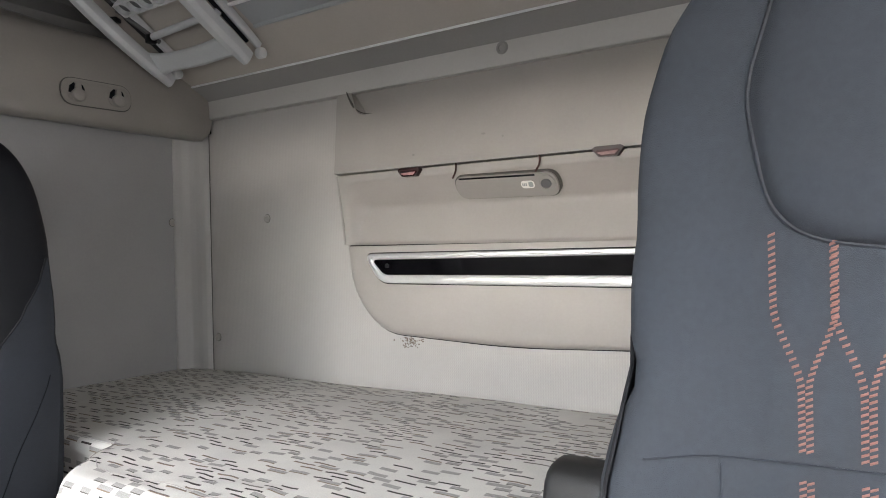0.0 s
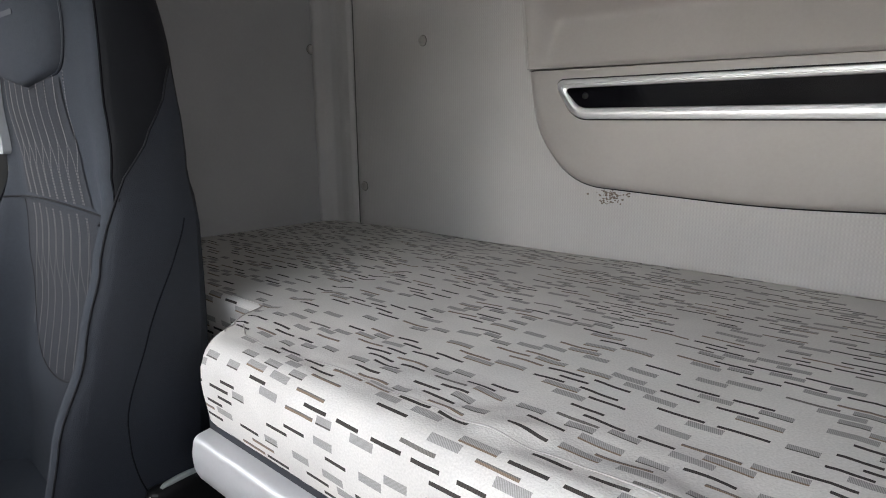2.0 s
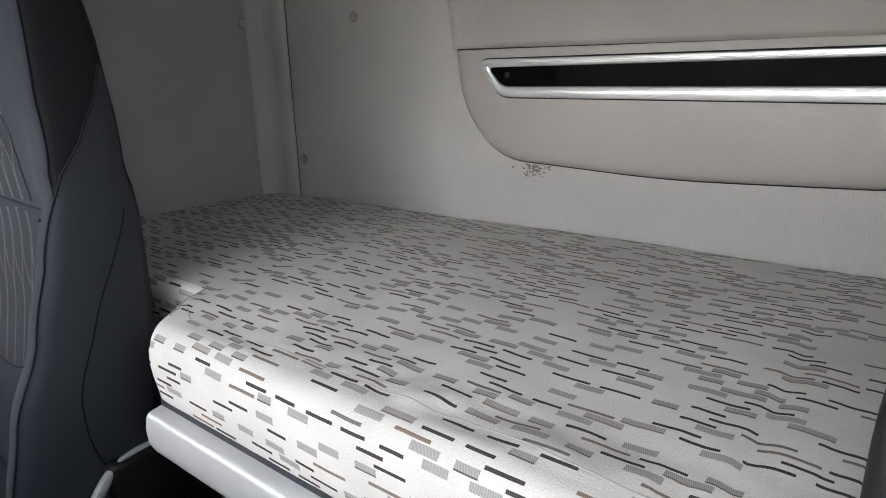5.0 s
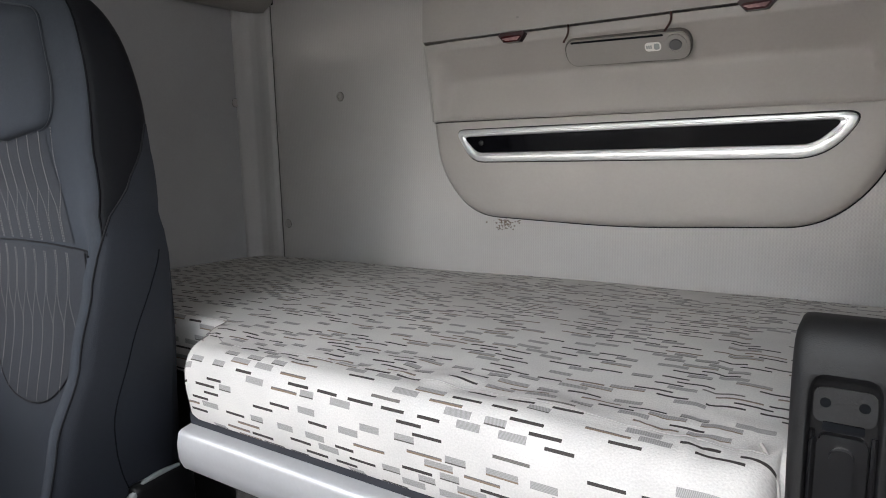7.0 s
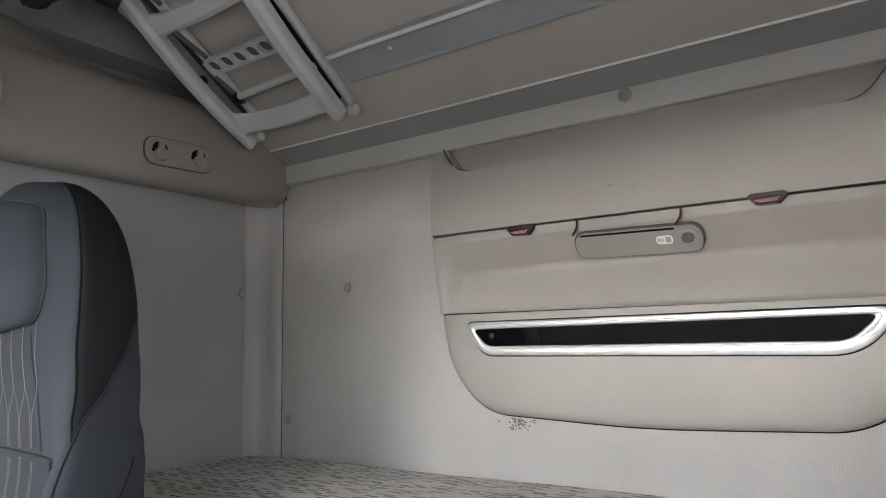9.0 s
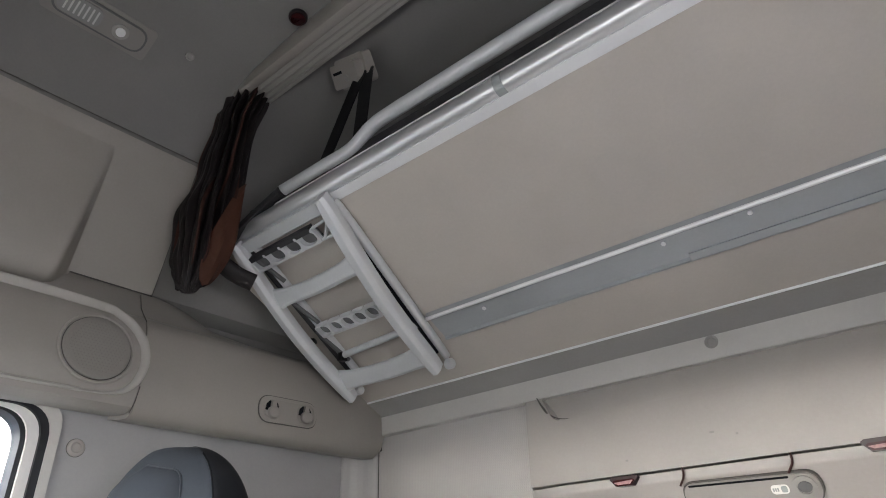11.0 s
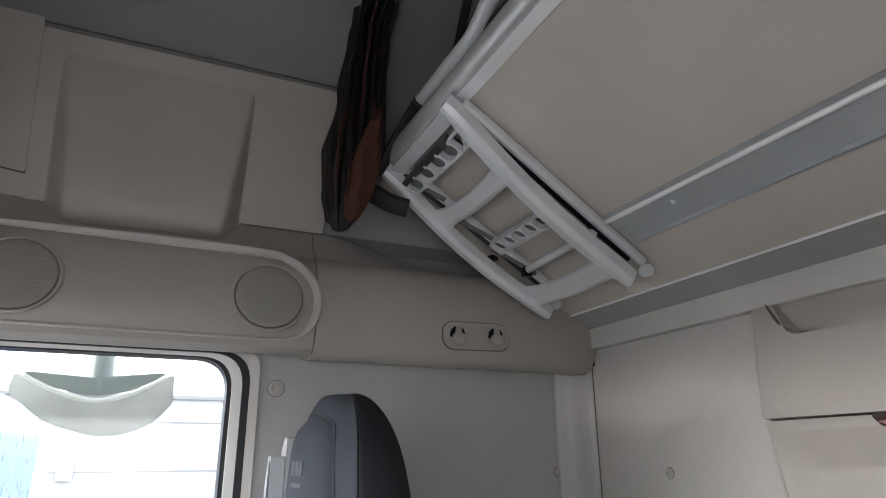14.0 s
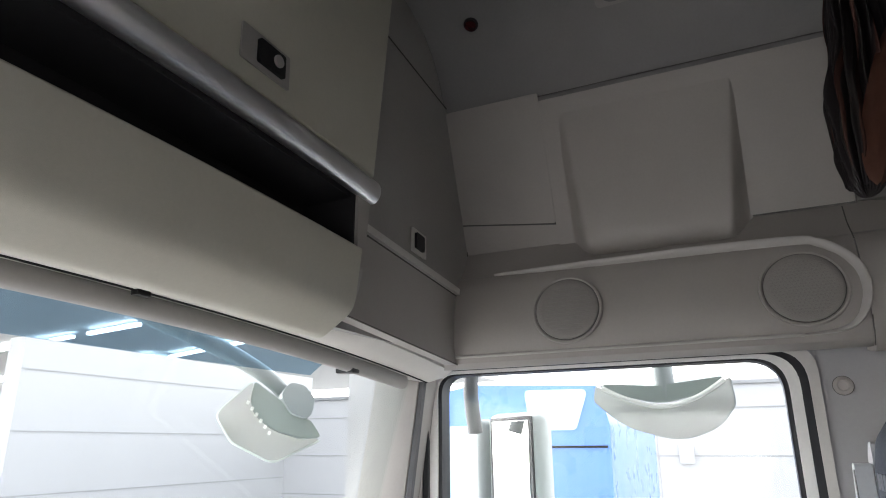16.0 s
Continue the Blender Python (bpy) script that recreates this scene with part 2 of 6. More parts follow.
SEAM = mat("black_seam", (0.010, 0.011, 0.013), 0.9, spec=0.08)
THREAD_GREY = mat("pale_grey_thread", (0.21, 0.205, 0.20), 0.8)
THREAD_RUST = mat("rust_orange_thread", (0.20, 0.095, 0.078), 0.8)
CARPET = mat("dark_grey_carpet", (0.085, 0.083, 0.082), 0.95, 0, 0.25, 1.0, 350, spec=0.1)
RED = mat("dark_red_clear_plastic", (0.035, 0.005, 0.006), 0.15, 0, 0.05)
PINK_GLINT = mat("pale_pink_glint", (0.40, 0.22, 0.22), 0.15, 0, 0.5)
SEAM_CREAM = mat("cream_seam_thread", (0.42, 0.40, 0.38), 0.85)
RED_BLACK = mat("red_black_lens_edge", (0.022, 0.005, 0.006), 0.35, spec=0.3)
SEAT_BLACK = mat("black_seat_side_cloth", (0.010, 0.011, 0.014), 0.7, 0, 0.1, 0.3, 1200, spec=0.25)
COMB_GREY = mat("dark_grey_plastic", (0.11, 0.112, 0.115), 0.6)
COMB_DARK = mat("black_grip_and_shade", (0.03, 0.031, 0.033), 0.6)
COPPER = mat("rusty_wire", (0.05, 0.018, 0.015), 0.45, 0.3, 0.2)
CURTAIN_DARK = mat("near_black_curtain_cloth", (0.013, 0.0105, 0.0105), 0.5, 0, 0.2, 0.5, 800, spec=0.3)
CURTAIN_BROWN = mat("dark_brown_curtain_edge", (0.05, 0.020, 0.014), 0.8, 0, 0.2, 0.5, 800, spec=0.3)
CURTAIN_RUST = mat("rust_brown_curtain_lining", (0.12, 0.046, 0.027), 0.85, 0, 0.15, 0.5, 800)
MESH_BLACK = mat("black_spacer_mesh", (0.02, 0.02, 0.022), 0.8, 0, 0.2, 1.0, 260)
PIERCED = mat("brown_grey_pierced_holes", (0.215, 0.201, 0.186), 0.7)
SPEAKER = mat("perforated_taupe_speaker_cover", (0.245, 0.23, 0.213), 0.6, 0, 0.06, 0.8, 420)
LAMP_GREY = mat("taupe_grey_lamp_plate", (0.235, 0.225, 0.212), 0.5, 0, 0.05, 0.2)
LENS_RIB = mat("pale_lens_rib", (0.6, 0.6, 0.58), 0.15, spec=0.8)
LENS = mat("clear_lamp_lens", (0.30, 0.30, 0.295), 0.08, spec=0.9)
CLOTH = ticking("patterned_mattress_cloth")
GLASS = glass("window_glass")
VISOR = glass("blue_tinted_visor", (0.55, 0.68, 0.77))
WHITE_PLASTIC = mat("white_plastic", (0.78, 0.77, 0.74), 0.4)
DARK_SLOT = mat("dark_shelf_inside", (0.012, 0.012, 0.013), 0.8)
BOUNCE_GROUND = mat("pale_bounce_ground", (0.36, 0.355, 0.345), 0.9, 0, 0.2, 1.0, 60)
CLADDING = mat("white_wall_cladding", (0.35, 0.352, 0.36), 0.5, 0, 0.03)
CLADDING_GREY = mat("pale_grey_wall_cladding", (0.31, 0.314, 0.32), 0.5, 0, 0.03)
CLADDING_JOINT = mat("grey_cladding_joint", (0.22, 0.225, 0.23), 0.6)
CANOPY = mat("pale_steel_canopy", (0.42, 0.43, 0.44), 0.6)
STRIP_LAMP = glowing("strip_lamp_tube", (1, 1, 1), 2.5)
BLUE_PAINT = mat("blue_truck_paint", (0.10, 0.22, 0.56), 0.3, 0, 0.05)
PALE_BLUE = mat("pale_blue_truck_window", (0.42, 0.56, 0.68), 0.12, 0, 0.05)
MIRROR = mat("mirror_glass", (0.88, 0.9, 0.9), 0.04, 1.0, 0.0)
PALE_MIRROR = mat("pale_convex_mirror", (0.86, 0.84, 0.81), 0.25, 0.55, 0.15, 0.5, 60)
PALE_HEADER = mat("pale_header_plastic", (0.55, 0.53, 0.50), 0.5, 0, 0.04, 0.2)
PALE_HOUSING = mat("pale_grey_mirror_housing", (0.55, 0.59, 0.58), 0.5, 0, 0.06)
GREY_GREEN = mat("grey_green_housing", (0.30, 0.34, 0.32), 0.5, 0, 0.06)
GREY_HOUSING = mat("grey_mirror_housing", (0.33, 0.36, 0.36), 0.5, 0, 0.06)


# ---- mesh helpers ----
def thing(name, base, label, category, group=""):
    ob = new(name)
    ob.location = base
    ob.empty_display_size = 0.05
    return tagged(ob, label, category, group)


def part(name, bm, material, parent=None, label="", smooth=True, kind=""):
    """Links a bmesh, given in world coordinates, as one mesh under a thing or a part."""
    bmesh.ops.recalc_face_normals(bm, faces=bm.faces)
    me = bpy.data.meshes.new(name)
    bm.to_mesh(me)
    bm.free()
    me.materials.append(material)
    if smooth:
        me.shade_smooth()
        me.set_sharp_from_angle(angle=radians(38))
    ob = new(name, me)
    if parent:
        bpy.context.view_layer.update()
        ob.parent = parent
        ob.matrix_parent_inverse = parent.matrix_world.inverted()
    return tagged(ob, label, "", "", kind)


def soften(bm, width, segments=2, angle=30):
    if width:
        edges = [e for e in bm.edges if len(e.link_faces) == 2 and e.calc_face_angle(0) > radians(angle)]
        bmesh.ops.bevel(bm, geom=edges, offset=width, segments=segments, profile=0.5, affect="EDGES", clamp_overlap=True)
    return bm


def box(x0, x1, y0, y1, z0, z1, bevel=0.003, segments=2, m=None):
    bm = bmesh.new()
    bmesh.ops.create_cube(bm, size=1)
    bmesh.ops.transform(bm, matrix=Matrix.Translation(((x0 + x1) / 2, (y0 + y1) / 2, (z0 + z1) / 2)) @ Matrix.Diagonal((x1 - x0, y1 - y0, z1 - z0, 1)), verts=bm.verts)
    soften(bm, bevel, segments)
    if m:
        bmesh.ops.transform(bm, matrix=m, verts=bm.verts)
    return bm


def rounded(points, radii, n=8):
    """A closed outline with its corners rounded."""
    out = []
    k = len(points)
    for i, p in enumerate(points):
        r = radii[i] if isinstance(radii, (list, tuple)) else radii
        a, b, c = Vector(points[i - 1]), Vector(p), Vector(points[(i + 1) % k])
        if r <= 0:
            out.append(tuple(b))
            continue
        u, w = (a - b).normalized(), (c - b).normalized()
        half = max(0.05, u.angle(w) / 2)
        cut = min(r / math.tan(half), (a - b).length * 0.49, (c - b).length * 0.49)
        p0, p1 = b + u * cut, b + w * cut
        for j in range(n + 1):
            t = j / n
            out.append(tuple(p0 * (1 - t) ** 2 + b * 2 * t * (1 - t) + p1 * t * t))
    return out


def slab(outline, place, depth, bevel=0.0, segments=2):
    """A flat outline (a, b) given thickness: place(a, b, c) puts it in the world, c from 0 to depth."""
    bm = bmesh.new()
    lower = [bm.verts.new(place(a, b, 0.0)) for a, b in outline]
    upper = [bm.verts.new(place(a, b, depth)) for a, b in outline]
    n = len(outline)
    bm.faces.new(lower)
    bm.faces.new(upper)
    for i in range(n):
        bm.faces.new((lower[i], lower[(i + 1) % n], upper[(i + 1) % n], upper[i]))
    return soften(bm, bevel, segments)


def loft(rings, closed=True, caps=True):
    """A skin through rings of equal length."""
    bm = bmesh.new()
    vs = [[bm.verts.new(p) for p in ring] for ring in rings]
    for a, b in zip(vs, vs[1:]):
        n = len(a)
        for i in range(n if closed else n - 1):
            j = (i + 1) % n
            bm.faces.new((a[i], a[j], b[j], b[i]))
    if caps and closed:
        bm.faces.new(vs[0])
        bm.faces.new(vs[-1])
    return bm


def tube(points, radius, n=8, bm=None, flat=1.0):
    """A round bar along points."""
    bm = bm or bmesh.new()
    pts = [Vector(p) for p in points]
    rings = []
    side = None
    for i, p in enumerate(pts):
        d = (pts[min(i + 1, len(pts) - 1)] - pts[max(i - 1, 0)]).normalized()
        if side is None:
            side = d.orthogonal().normalized()
        side = (side - d * side.dot(d)).normalized()
        up = d.cross(side)
        r = radius[i] if isinstance(radius, (list, tuple)) else radius
        rings.append([bm.verts.new(p + side * math.cos(2 * math.pi * j / n) * r + up * math.sin(2 * math.pi * j / n) * r * flat) for j in range(n)])
    for a, b in zip(rings, rings[1:]):
        for j in range(n):
            bm.faces.new((a[j], a[(j + 1) % n], b[(j + 1) % n], b[j]))
    bm.faces.new(rings[0])
    bm.faces.new(rings[-1])
    return bm


def smooth_line(points, n=6):
    """A Catmull-Rom line through points."""
    p = [Vector(points[0])] + [Vector(q) for q in points] + [Vector(points[-1])]
    out = []
    for i in range(1, len(p) - 2):
        for j in range(n):
            t = j / n
            a, b, c, d = p[i - 1], p[i], p[i + 1], p[i + 2]
            out.append(0.5 * ((2 * b) + (c - a) * t + (2 * a - 5 * b + 4 * c - d) * t * t + (3 * b - a - 3 * c + d) * t ** 3))
    return out + [p[-2]]


def disc(centre, axis, radius, depth, bevel=0.0, n=32):
    """A round plate whose face looks along axis."""
    bm = bmesh.new()
    bmesh.ops.create_cone(bm, cap_ends=True, segments=n, radius1=radius, radius2=radius, depth=depth)
    soften(bm, bevel, 2, 40)
    q = Vector(axis).to_track_quat("Z", "Y").to_matrix().to_4x4()
    bmesh.ops.transform(bm, matrix=Matrix.Translation(centre) @ q, verts=bm.verts)
    return bm


def lerp_table(table, v):
    for (a, p), (b, q) in zip(table, table[1:]):
        if v <= b:
            t = max(0.0, (v - a) / (b - a))
            t = t * t * (3 - 2 * t)
            return p + (q - p) * t
    return table[-1][1]


def structure(ob, label="", category=""):
    return tagged(ob, label, category, "", "structure")

# ---- the cab's shell ----
WALL, REAR, FRONT = 1.16, 1.31, -0.75


def ring(outer, inner, place, depth):
    """A flat frame between two outlines of equal length."""
    rings = [[place(a, b, c) for a, b in o] for o, c in ((outer, 0), (inner, 0), (inner, depth), (outer, depth), (outer, 0))]
    bm = loft(rings, True, False)
    bmesh.ops.remove_doubles(bm, verts=bm.verts, dist=1e-6)
    return bm


def joined(*bms):
    out = bmesh.new()
    for b in bms:
        me = bpy.data.meshes.new("tmp")
        b.to_mesh(me)
        b.free()
        out.from_mesh(me)
        bpy.data.meshes.remove(me)
    return out


def rect(a0, a1, b0, b1, r=0.0, n=6):
    return rounded([(a0, b0), (a1, b0), (a1, b1), (a0, b1)], r, n)


WY0, WY1, WZ0, WZ1 = -0.52, 0.412, 0.93, 1.562      # door window opening
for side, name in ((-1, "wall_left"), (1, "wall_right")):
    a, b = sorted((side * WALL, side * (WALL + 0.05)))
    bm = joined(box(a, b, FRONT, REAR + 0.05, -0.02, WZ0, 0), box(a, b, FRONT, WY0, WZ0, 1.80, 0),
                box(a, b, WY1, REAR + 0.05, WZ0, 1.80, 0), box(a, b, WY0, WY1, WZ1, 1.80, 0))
    structure(part(name, bm, SHADED_SIDE_VINYL), "grey-beige vinyl side wall of a truck cab", "wall")
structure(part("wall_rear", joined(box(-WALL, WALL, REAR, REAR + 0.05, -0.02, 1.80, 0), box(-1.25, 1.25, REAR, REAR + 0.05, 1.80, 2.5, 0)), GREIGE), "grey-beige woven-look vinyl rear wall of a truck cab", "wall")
# out of view; the ledge's height blocks low light from the mattress front
structure(part("wall_front", joined(box(-WALL, WALL, FRONT - 0.05, FRONT, -0.02, 0.95, 0), box(-WALL, WALL, FRONT, -0.42, 0.55, 1.02, 0.05)), BEIGE_LIGHT), "unseen beige bulkhead and ledge that holds off low light", "wall")
structure(part("floor", box(-WALL - 0.05, WALL + 0.05, FRONT - 0.05, REAR + 0.05, -0.06, -0.02, 0), CARPET), "dark grey carpeted cab floor", "floor")

# upper side walls lean in towards the roof
for side, name in ((-1, "wall_upper_left"), (1, "wall_upper_right")):
    prof = [(1.20, 1.70), (1.195, 1.80), (1.185, 1.85), (1.126, 1.866), (0.998, 2.20), (1.05, 2.22), (1.25, 1.90), (1.25, 1.70)]
    bm = loft([[(side * x, y, z) for x, z in prof] for y in (-0.62, REAR)])
    structure(part(name, bm, LINER), "grey padded upper side wall leaning inwards", "wall")


def roof():
    half = [(1.02, 2.17), (0.985, 2.24), (0.955, 2.30), (0.915, 2.35), (0.86, 2.39), (0.78, 2.415), (0.6, 2.435), (0.3, 2.447), (0, 2.45)]
    inner = [(-x, z) for x, z in half] + [(x, z) for x, z in half[-2::-1]]
    outer = [(x * 1.06, z + 0.05) for x, z in inner[::-1]]
    bm = loft([[(x, y, z) for x, z in inner + outer] for y in (-0.70, -0.4, 0, 0.4, 0.8, REAR + 0.05)])
    return structure(part("ceiling", bm, LINER), "grey fabric roof liner with coved sides", "ceiling")


roof()
structure(part("wall_front_upper", box(-WALL, WALL, -0.68, -0.62, 1.6, 2.5, 0), LINER), "plain liner wall above the windscreen", "wall")

# windscreen and its surround
def windscreen():
    w = thing("window_1", (0, -0.6, 0.95), "curved clear truck windscreen", "windscreen")
    structure(w)
    rings = []
    for i in range(13):
        x = -1.10 + 2.20 * i / 12
        bow = 0.10 * (x / 1.06) ** 2
        rings.append([(x, -0.56 + bow * 0.6, 1.60), (x, -0.74 + bow * 0.6, 0.93), (x, -0.735 + bow * 0.6, 0.93), (x, -0.555 + bow * 0.6, 1.60)])
    pane = part("pane", loft(rings), GLASS, w)
    pane.visible_shadow = False
    part("tinted_visor", loft([[(-1.0 + 2.0 * i / 8, -0.66 + 0.05 * (i / 4 - 1) ** 2, 1.66), (-1.0 + 2.0 * i / 8, -0.82 + 0.05 * (i / 4 - 1) ** 2, 1.545),
                                (-1.0 + 2.0 * i / 8, -0.824 + 0.05 * (i / 4 - 1) ** 2, 1.549), (-1.0 + 2.0 * i / 8, -0.664 + 0.05 * (i / 4 - 1) ** 2, 1.665)] for i in range(9)]),
         VISOR, w, "blue-tinted clear outside sun visor")
    for s in (-1, 1):
        foot = [(1.085, -0.62), (1.105, -0.585), (1.165, -0.56), (1.165, -0.72), (1.085, -0.72)]
        head = [(1.068, -0.53), (1.088, -0.485), (1.165, -0.47), (1.165, -0.6), (1.068, -0.6)]
        part("pillar", loft([[(s * x, y, 0.9) for x, y in foot], [(s * x, y, 1.57) for x, y in head]]), BEIGE, w, "pale beige windscreen pillar trim")
        part("pillar_seal", tube([(s * 1.105, -0.483, 1.56), (s * 1.115, -0.575, 0.9)], 0.012), GREY_SEAL, w, "dark grey strip along the pillar")


windscreen()


def door_window(side, name):
    s = side
    w = structure(thing(name, (s * 1.18, 0, 0.93), "cab door window with rounded corners, black seal and pale frame", "window"))
    r = [0.04, 0.04, 0.075, 0.05]
    o = [rounded([(WY0 + k, WZ0 + k * 0.5), (WY1 - k, WZ0 + k * 0.5), (WY1 - k, WZ1 - k * 0.35), (WY0 + k, WZ1 - k * 0.35)], [max(0.02, q) for q in r], 8) for k in (0.0, 0.008, 0.024, 0.046, 0.056)]
    sq = [(max(WY0 - 0.012, min(WY1 + 0.012, WY0 + (a - WY0) * 1.03 - 0.013)), max(WZ0 - 0.012, min(WZ1 + 0.012, WZ0 + (b - WZ0) * 1.04 - 0.012))) for a, b in o[0]]

    def place(depth):
        return lambda a, b, c: (s * (1.152 + depth + c), a, b)
    part("frame_edge", ring(sq, o[1], place(0.0), 0.03), BEIGE_LIGHT, w, "pale beige edge trim")
    part("outer_seal", ring(o[1], o[2], place(0.004), 0.05), RUBBER, w, "black rubber door seal")
    part("door_frame", ring(o[2], o[3], place(0.014), 0.05), WHITE_PLASTIC, w, "pale grey painted door frame")
    part("inner_seal", ring(o[3], o[4], place(0.022), 0.05), RUBBER, w, "black rubber glass seal")
    pane = part("pane", slab(o[3], place(0.05), 0.004), GLASS, w)
    pane.visible_shadow = False


door_window(-1, "window_2")
door_window(1, "window_3")

# vertical rounded trim in the rear corners
for s in (-1, 1):
    pale = [(1.150, 1.245), (1.143, 1.268), (1.128, 1.283), (1.108, 1.290), (1.090, 1.292), (1.074, 1.297), (1.064, 1.306), (1.064, 1.3145), (1.165, 1.3145), (1.165, 1.245)]
    structure(part("trim_corner_joint", tube([(s * 1.0615, 1.3095, 0.72), (s * 1.0615, 1.3095, 1.56)], 0.0016, 6), JOINT), "dark joint beside the corner trim", "trim")
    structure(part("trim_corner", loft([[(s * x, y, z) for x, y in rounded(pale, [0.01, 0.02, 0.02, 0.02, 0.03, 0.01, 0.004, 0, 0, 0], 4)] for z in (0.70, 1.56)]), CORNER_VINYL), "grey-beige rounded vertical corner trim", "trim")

# beam trim across the rear wall, below the folded upper bunk
structure(part("trim_rear_beam", box(-1.05, 1.05, 1.283, 1.312, 1.60, 1.678, 0.006), BEIGE_LIGHT), "pale beige beam trim across the rear wall", "trim")

# ---- overhead side beams with speakers and coat hooks ----
BEAM = [(1.16, 1.557), (1.10, 1.548), (1.062, 1.545), (1.040, 1.556), (1.031, 1.575), (1.023, 1.605), (1.026, 1.65), (1.034, 1.70), (1.045, 1.745), (1.056, 1.768), (1.075, 1.782), (1.10, 1.788), (1.21, 1.794)]


def beam_x(z):
    return lerp_table([(q, p) for p, q in BEAM[3:10]], z)


def side_beam(s):
    t = structure(thing("trim_side_beam", (s * 1.1, 0.4, 1.55), "beige overhead side beam with a lipped front section", "trim"))
    part("rear_section", loft([[(s * x, y, z - 0.010 * max(0.0, (1.60 - z) / 0.055)) for x, z in BEAM] for y in (0.520, 0.9, 1.283)] + [[(s * (x + 0.004), 1.299, z + (0.004 if z < 1.6 else -0.002)) for x, z in BEAM], [(s * (x + 0.014), 1.307, z + (0.014 if z < 1.6 else -0.008)) for x, z in BEAM]]), TAUPE, t)
    part("front_section", loft([[(s * (x + 0.0015), y, z) for x, z in BEAM] for y in (-0.42, 0.0, 0.518)]), TAUPE, t)
    fill = []
    for i in range(37):
        y = -0.42 + 1.70 * i / 36
        k = min(1.0, max(0.0, (y - 0.54) / 0.40))
        k = k * k * (3 - 2 * k)
        z, x = 1.864 - 0.074 * k, 1.127 + 0.050 * k
        fill.append([(s * a, y, b) for a, b in ((1.066, 1.770), (1.078, 1.788 - 0.004 * k), (1.100, 1.812 - 0.022 * k), (x - 0.008, z - 0.010), (x, z), (1.195, z), (1.195, 1.76), (1.09, 1.76))])
    part("upper_ledge", loft(fill), TAUPE, t, "sloping ledge above the beam")
    if s < 0:
        end = box(-1.12, -1.050, 1.3075, 1.3098, 1.56, 1.69, 0.0)
        part("end_gap", end, SEAM, t, "dark gap at the beam's end")
        line = smooth_line([(0, -0.26, 1.775), (0, 0.0, 1.775), (0, 0.38, 1.772), (0, 0.455, 1.758), (0, 0.505, 1.715), (0, 0.52, 1.66), (0, 0.505, 1.605), (0, 0.47, 1.578), (0, 0.40, 1.571)], 6)
        pts = [(-(beam_x(min(1.765, max(1.56, p.z))) - 0.001), p.y, p.z) for p in line]
        n = len(pts)
        # same taupe as the beam, lightened to paint the lip's highlight
        part("lip", tube(pts, [0.0135 * min(1, 0.25 + 4 * i / n, 0.3 + 2.5 * (n - 1 - i) / n) for i in range(n)], 12, None, 0.42), HIGHLIT_LIP, t, "raised lip round the speakers, highlight in its colour")
        low = [(-(beam_x(1.571) - 0.001), -0.36 + 0.76 * i / 12, 1.571) for i in range(13)]
        part("lower_lip", tube(low, 0.004, 8), HIGHLIT_LIP, t, "thin raised lower lip")
        part("joint", tube([(-1.0545, 0.5195, 1.764), (-1.066, 0.5195, 1.7765), (-1.078, 0.5195, 1.788), (-1.100, 0.5195, 1.812), (-1.119, 0.5195, 1.854)], 0.0013, 6), JOINT, t, "dark joint line")
        part("joint", tube([(-(beam_x(z) - 0.0005), 0.5195, z) for z in (1.60, 1.58, 1.57, 1.56)] + [(-1.052, 0.5195, 1.545)], 0.0013, 6), JOINT, t, "dark joint line")


for s in (-1, 1):
    side_beam(s)


def speaker(y, group):
    n = Vector((0.985, 0, 0.17)).normalized()
    c = Vector((-beam_x(1.665), y, 1.665))
    t = thing("speaker_cover", c, "round perforated beige speaker cover in the overhead beam", "speaker", group)
    q = n.to_track_quat("Z", "Y").to_matrix().to_4x4()
    part("rim", loft([[c + (q @ Vector((r * math.cos(a), r * math.sin(a), h))) for a in [2 * math.pi * i / 48 for i in range(48)]] for r, h in ((0.083, 0.0), (0.082, 0.004), (0.078, 0.0045), (0.075, 0.0015), (0.074, -0.004))], True, False), TAUPE, t)
    part("groove", disc(c + n * 0.0005, n, 0.0765, 0.002, 0, 48), JOINT, t, "dark shadow gap")
    dome = [[c + (q @ Vector((r * math.cos(a), r * math.sin(a), h))) for a in [2 * math.pi * i / 48 for i in range(48)]] for r, h in ((0.0735, 0.0), (0.0725, 0.0045), (0.068, 0.0062), (0.058, 0.0066), (0.03, 0.0072), (0.003, 0.0074))]
    part("grille", loft(dome), SPEAKER, t)
    bm = bmesh.new()
    if y < 0.2:
        for k in range(-5, 6):
            h = 0.0095 * k
            w = math.sqrt(max(0, 0.060 ** 2 - h * h))
            a, b = c + (q @ Vector((-w, h, 0.0072))), c + (q @ Vector((w, h, 0.0072)))
            tube([a, b], 0.0011, 4, bm)
        part("slats", bm, PIERCED, t, "fine slats across the cover")
    else:
        for i in range(-9, 10):
            for j in range(-9, 10):
                a, b = 0.0078 * (i + 0.5 * (j % 2)), 0.0068 * j
                r = math.hypot(a, b)
                if r < 0.060:
                    h = 0.0076 - 0.9 * max(0, r - 0.003) * 0.011
                    ring_ = [bm.verts.new(c + (q @ Vector((a + 0.0015 * math.cos(v), b + 0.0015 * math.sin(v), h)))) for v in [i_ * math.pi / 3 for i_ in range(6)]]
                    bm.faces.new(ring_)
        tagged(part("perforation", bm, PIERCED, t, "fine dark holes", False), kind="stuff")


speaker(-0.074, "speakers in the beam")
speaker(0.412, "speakers in the beam")


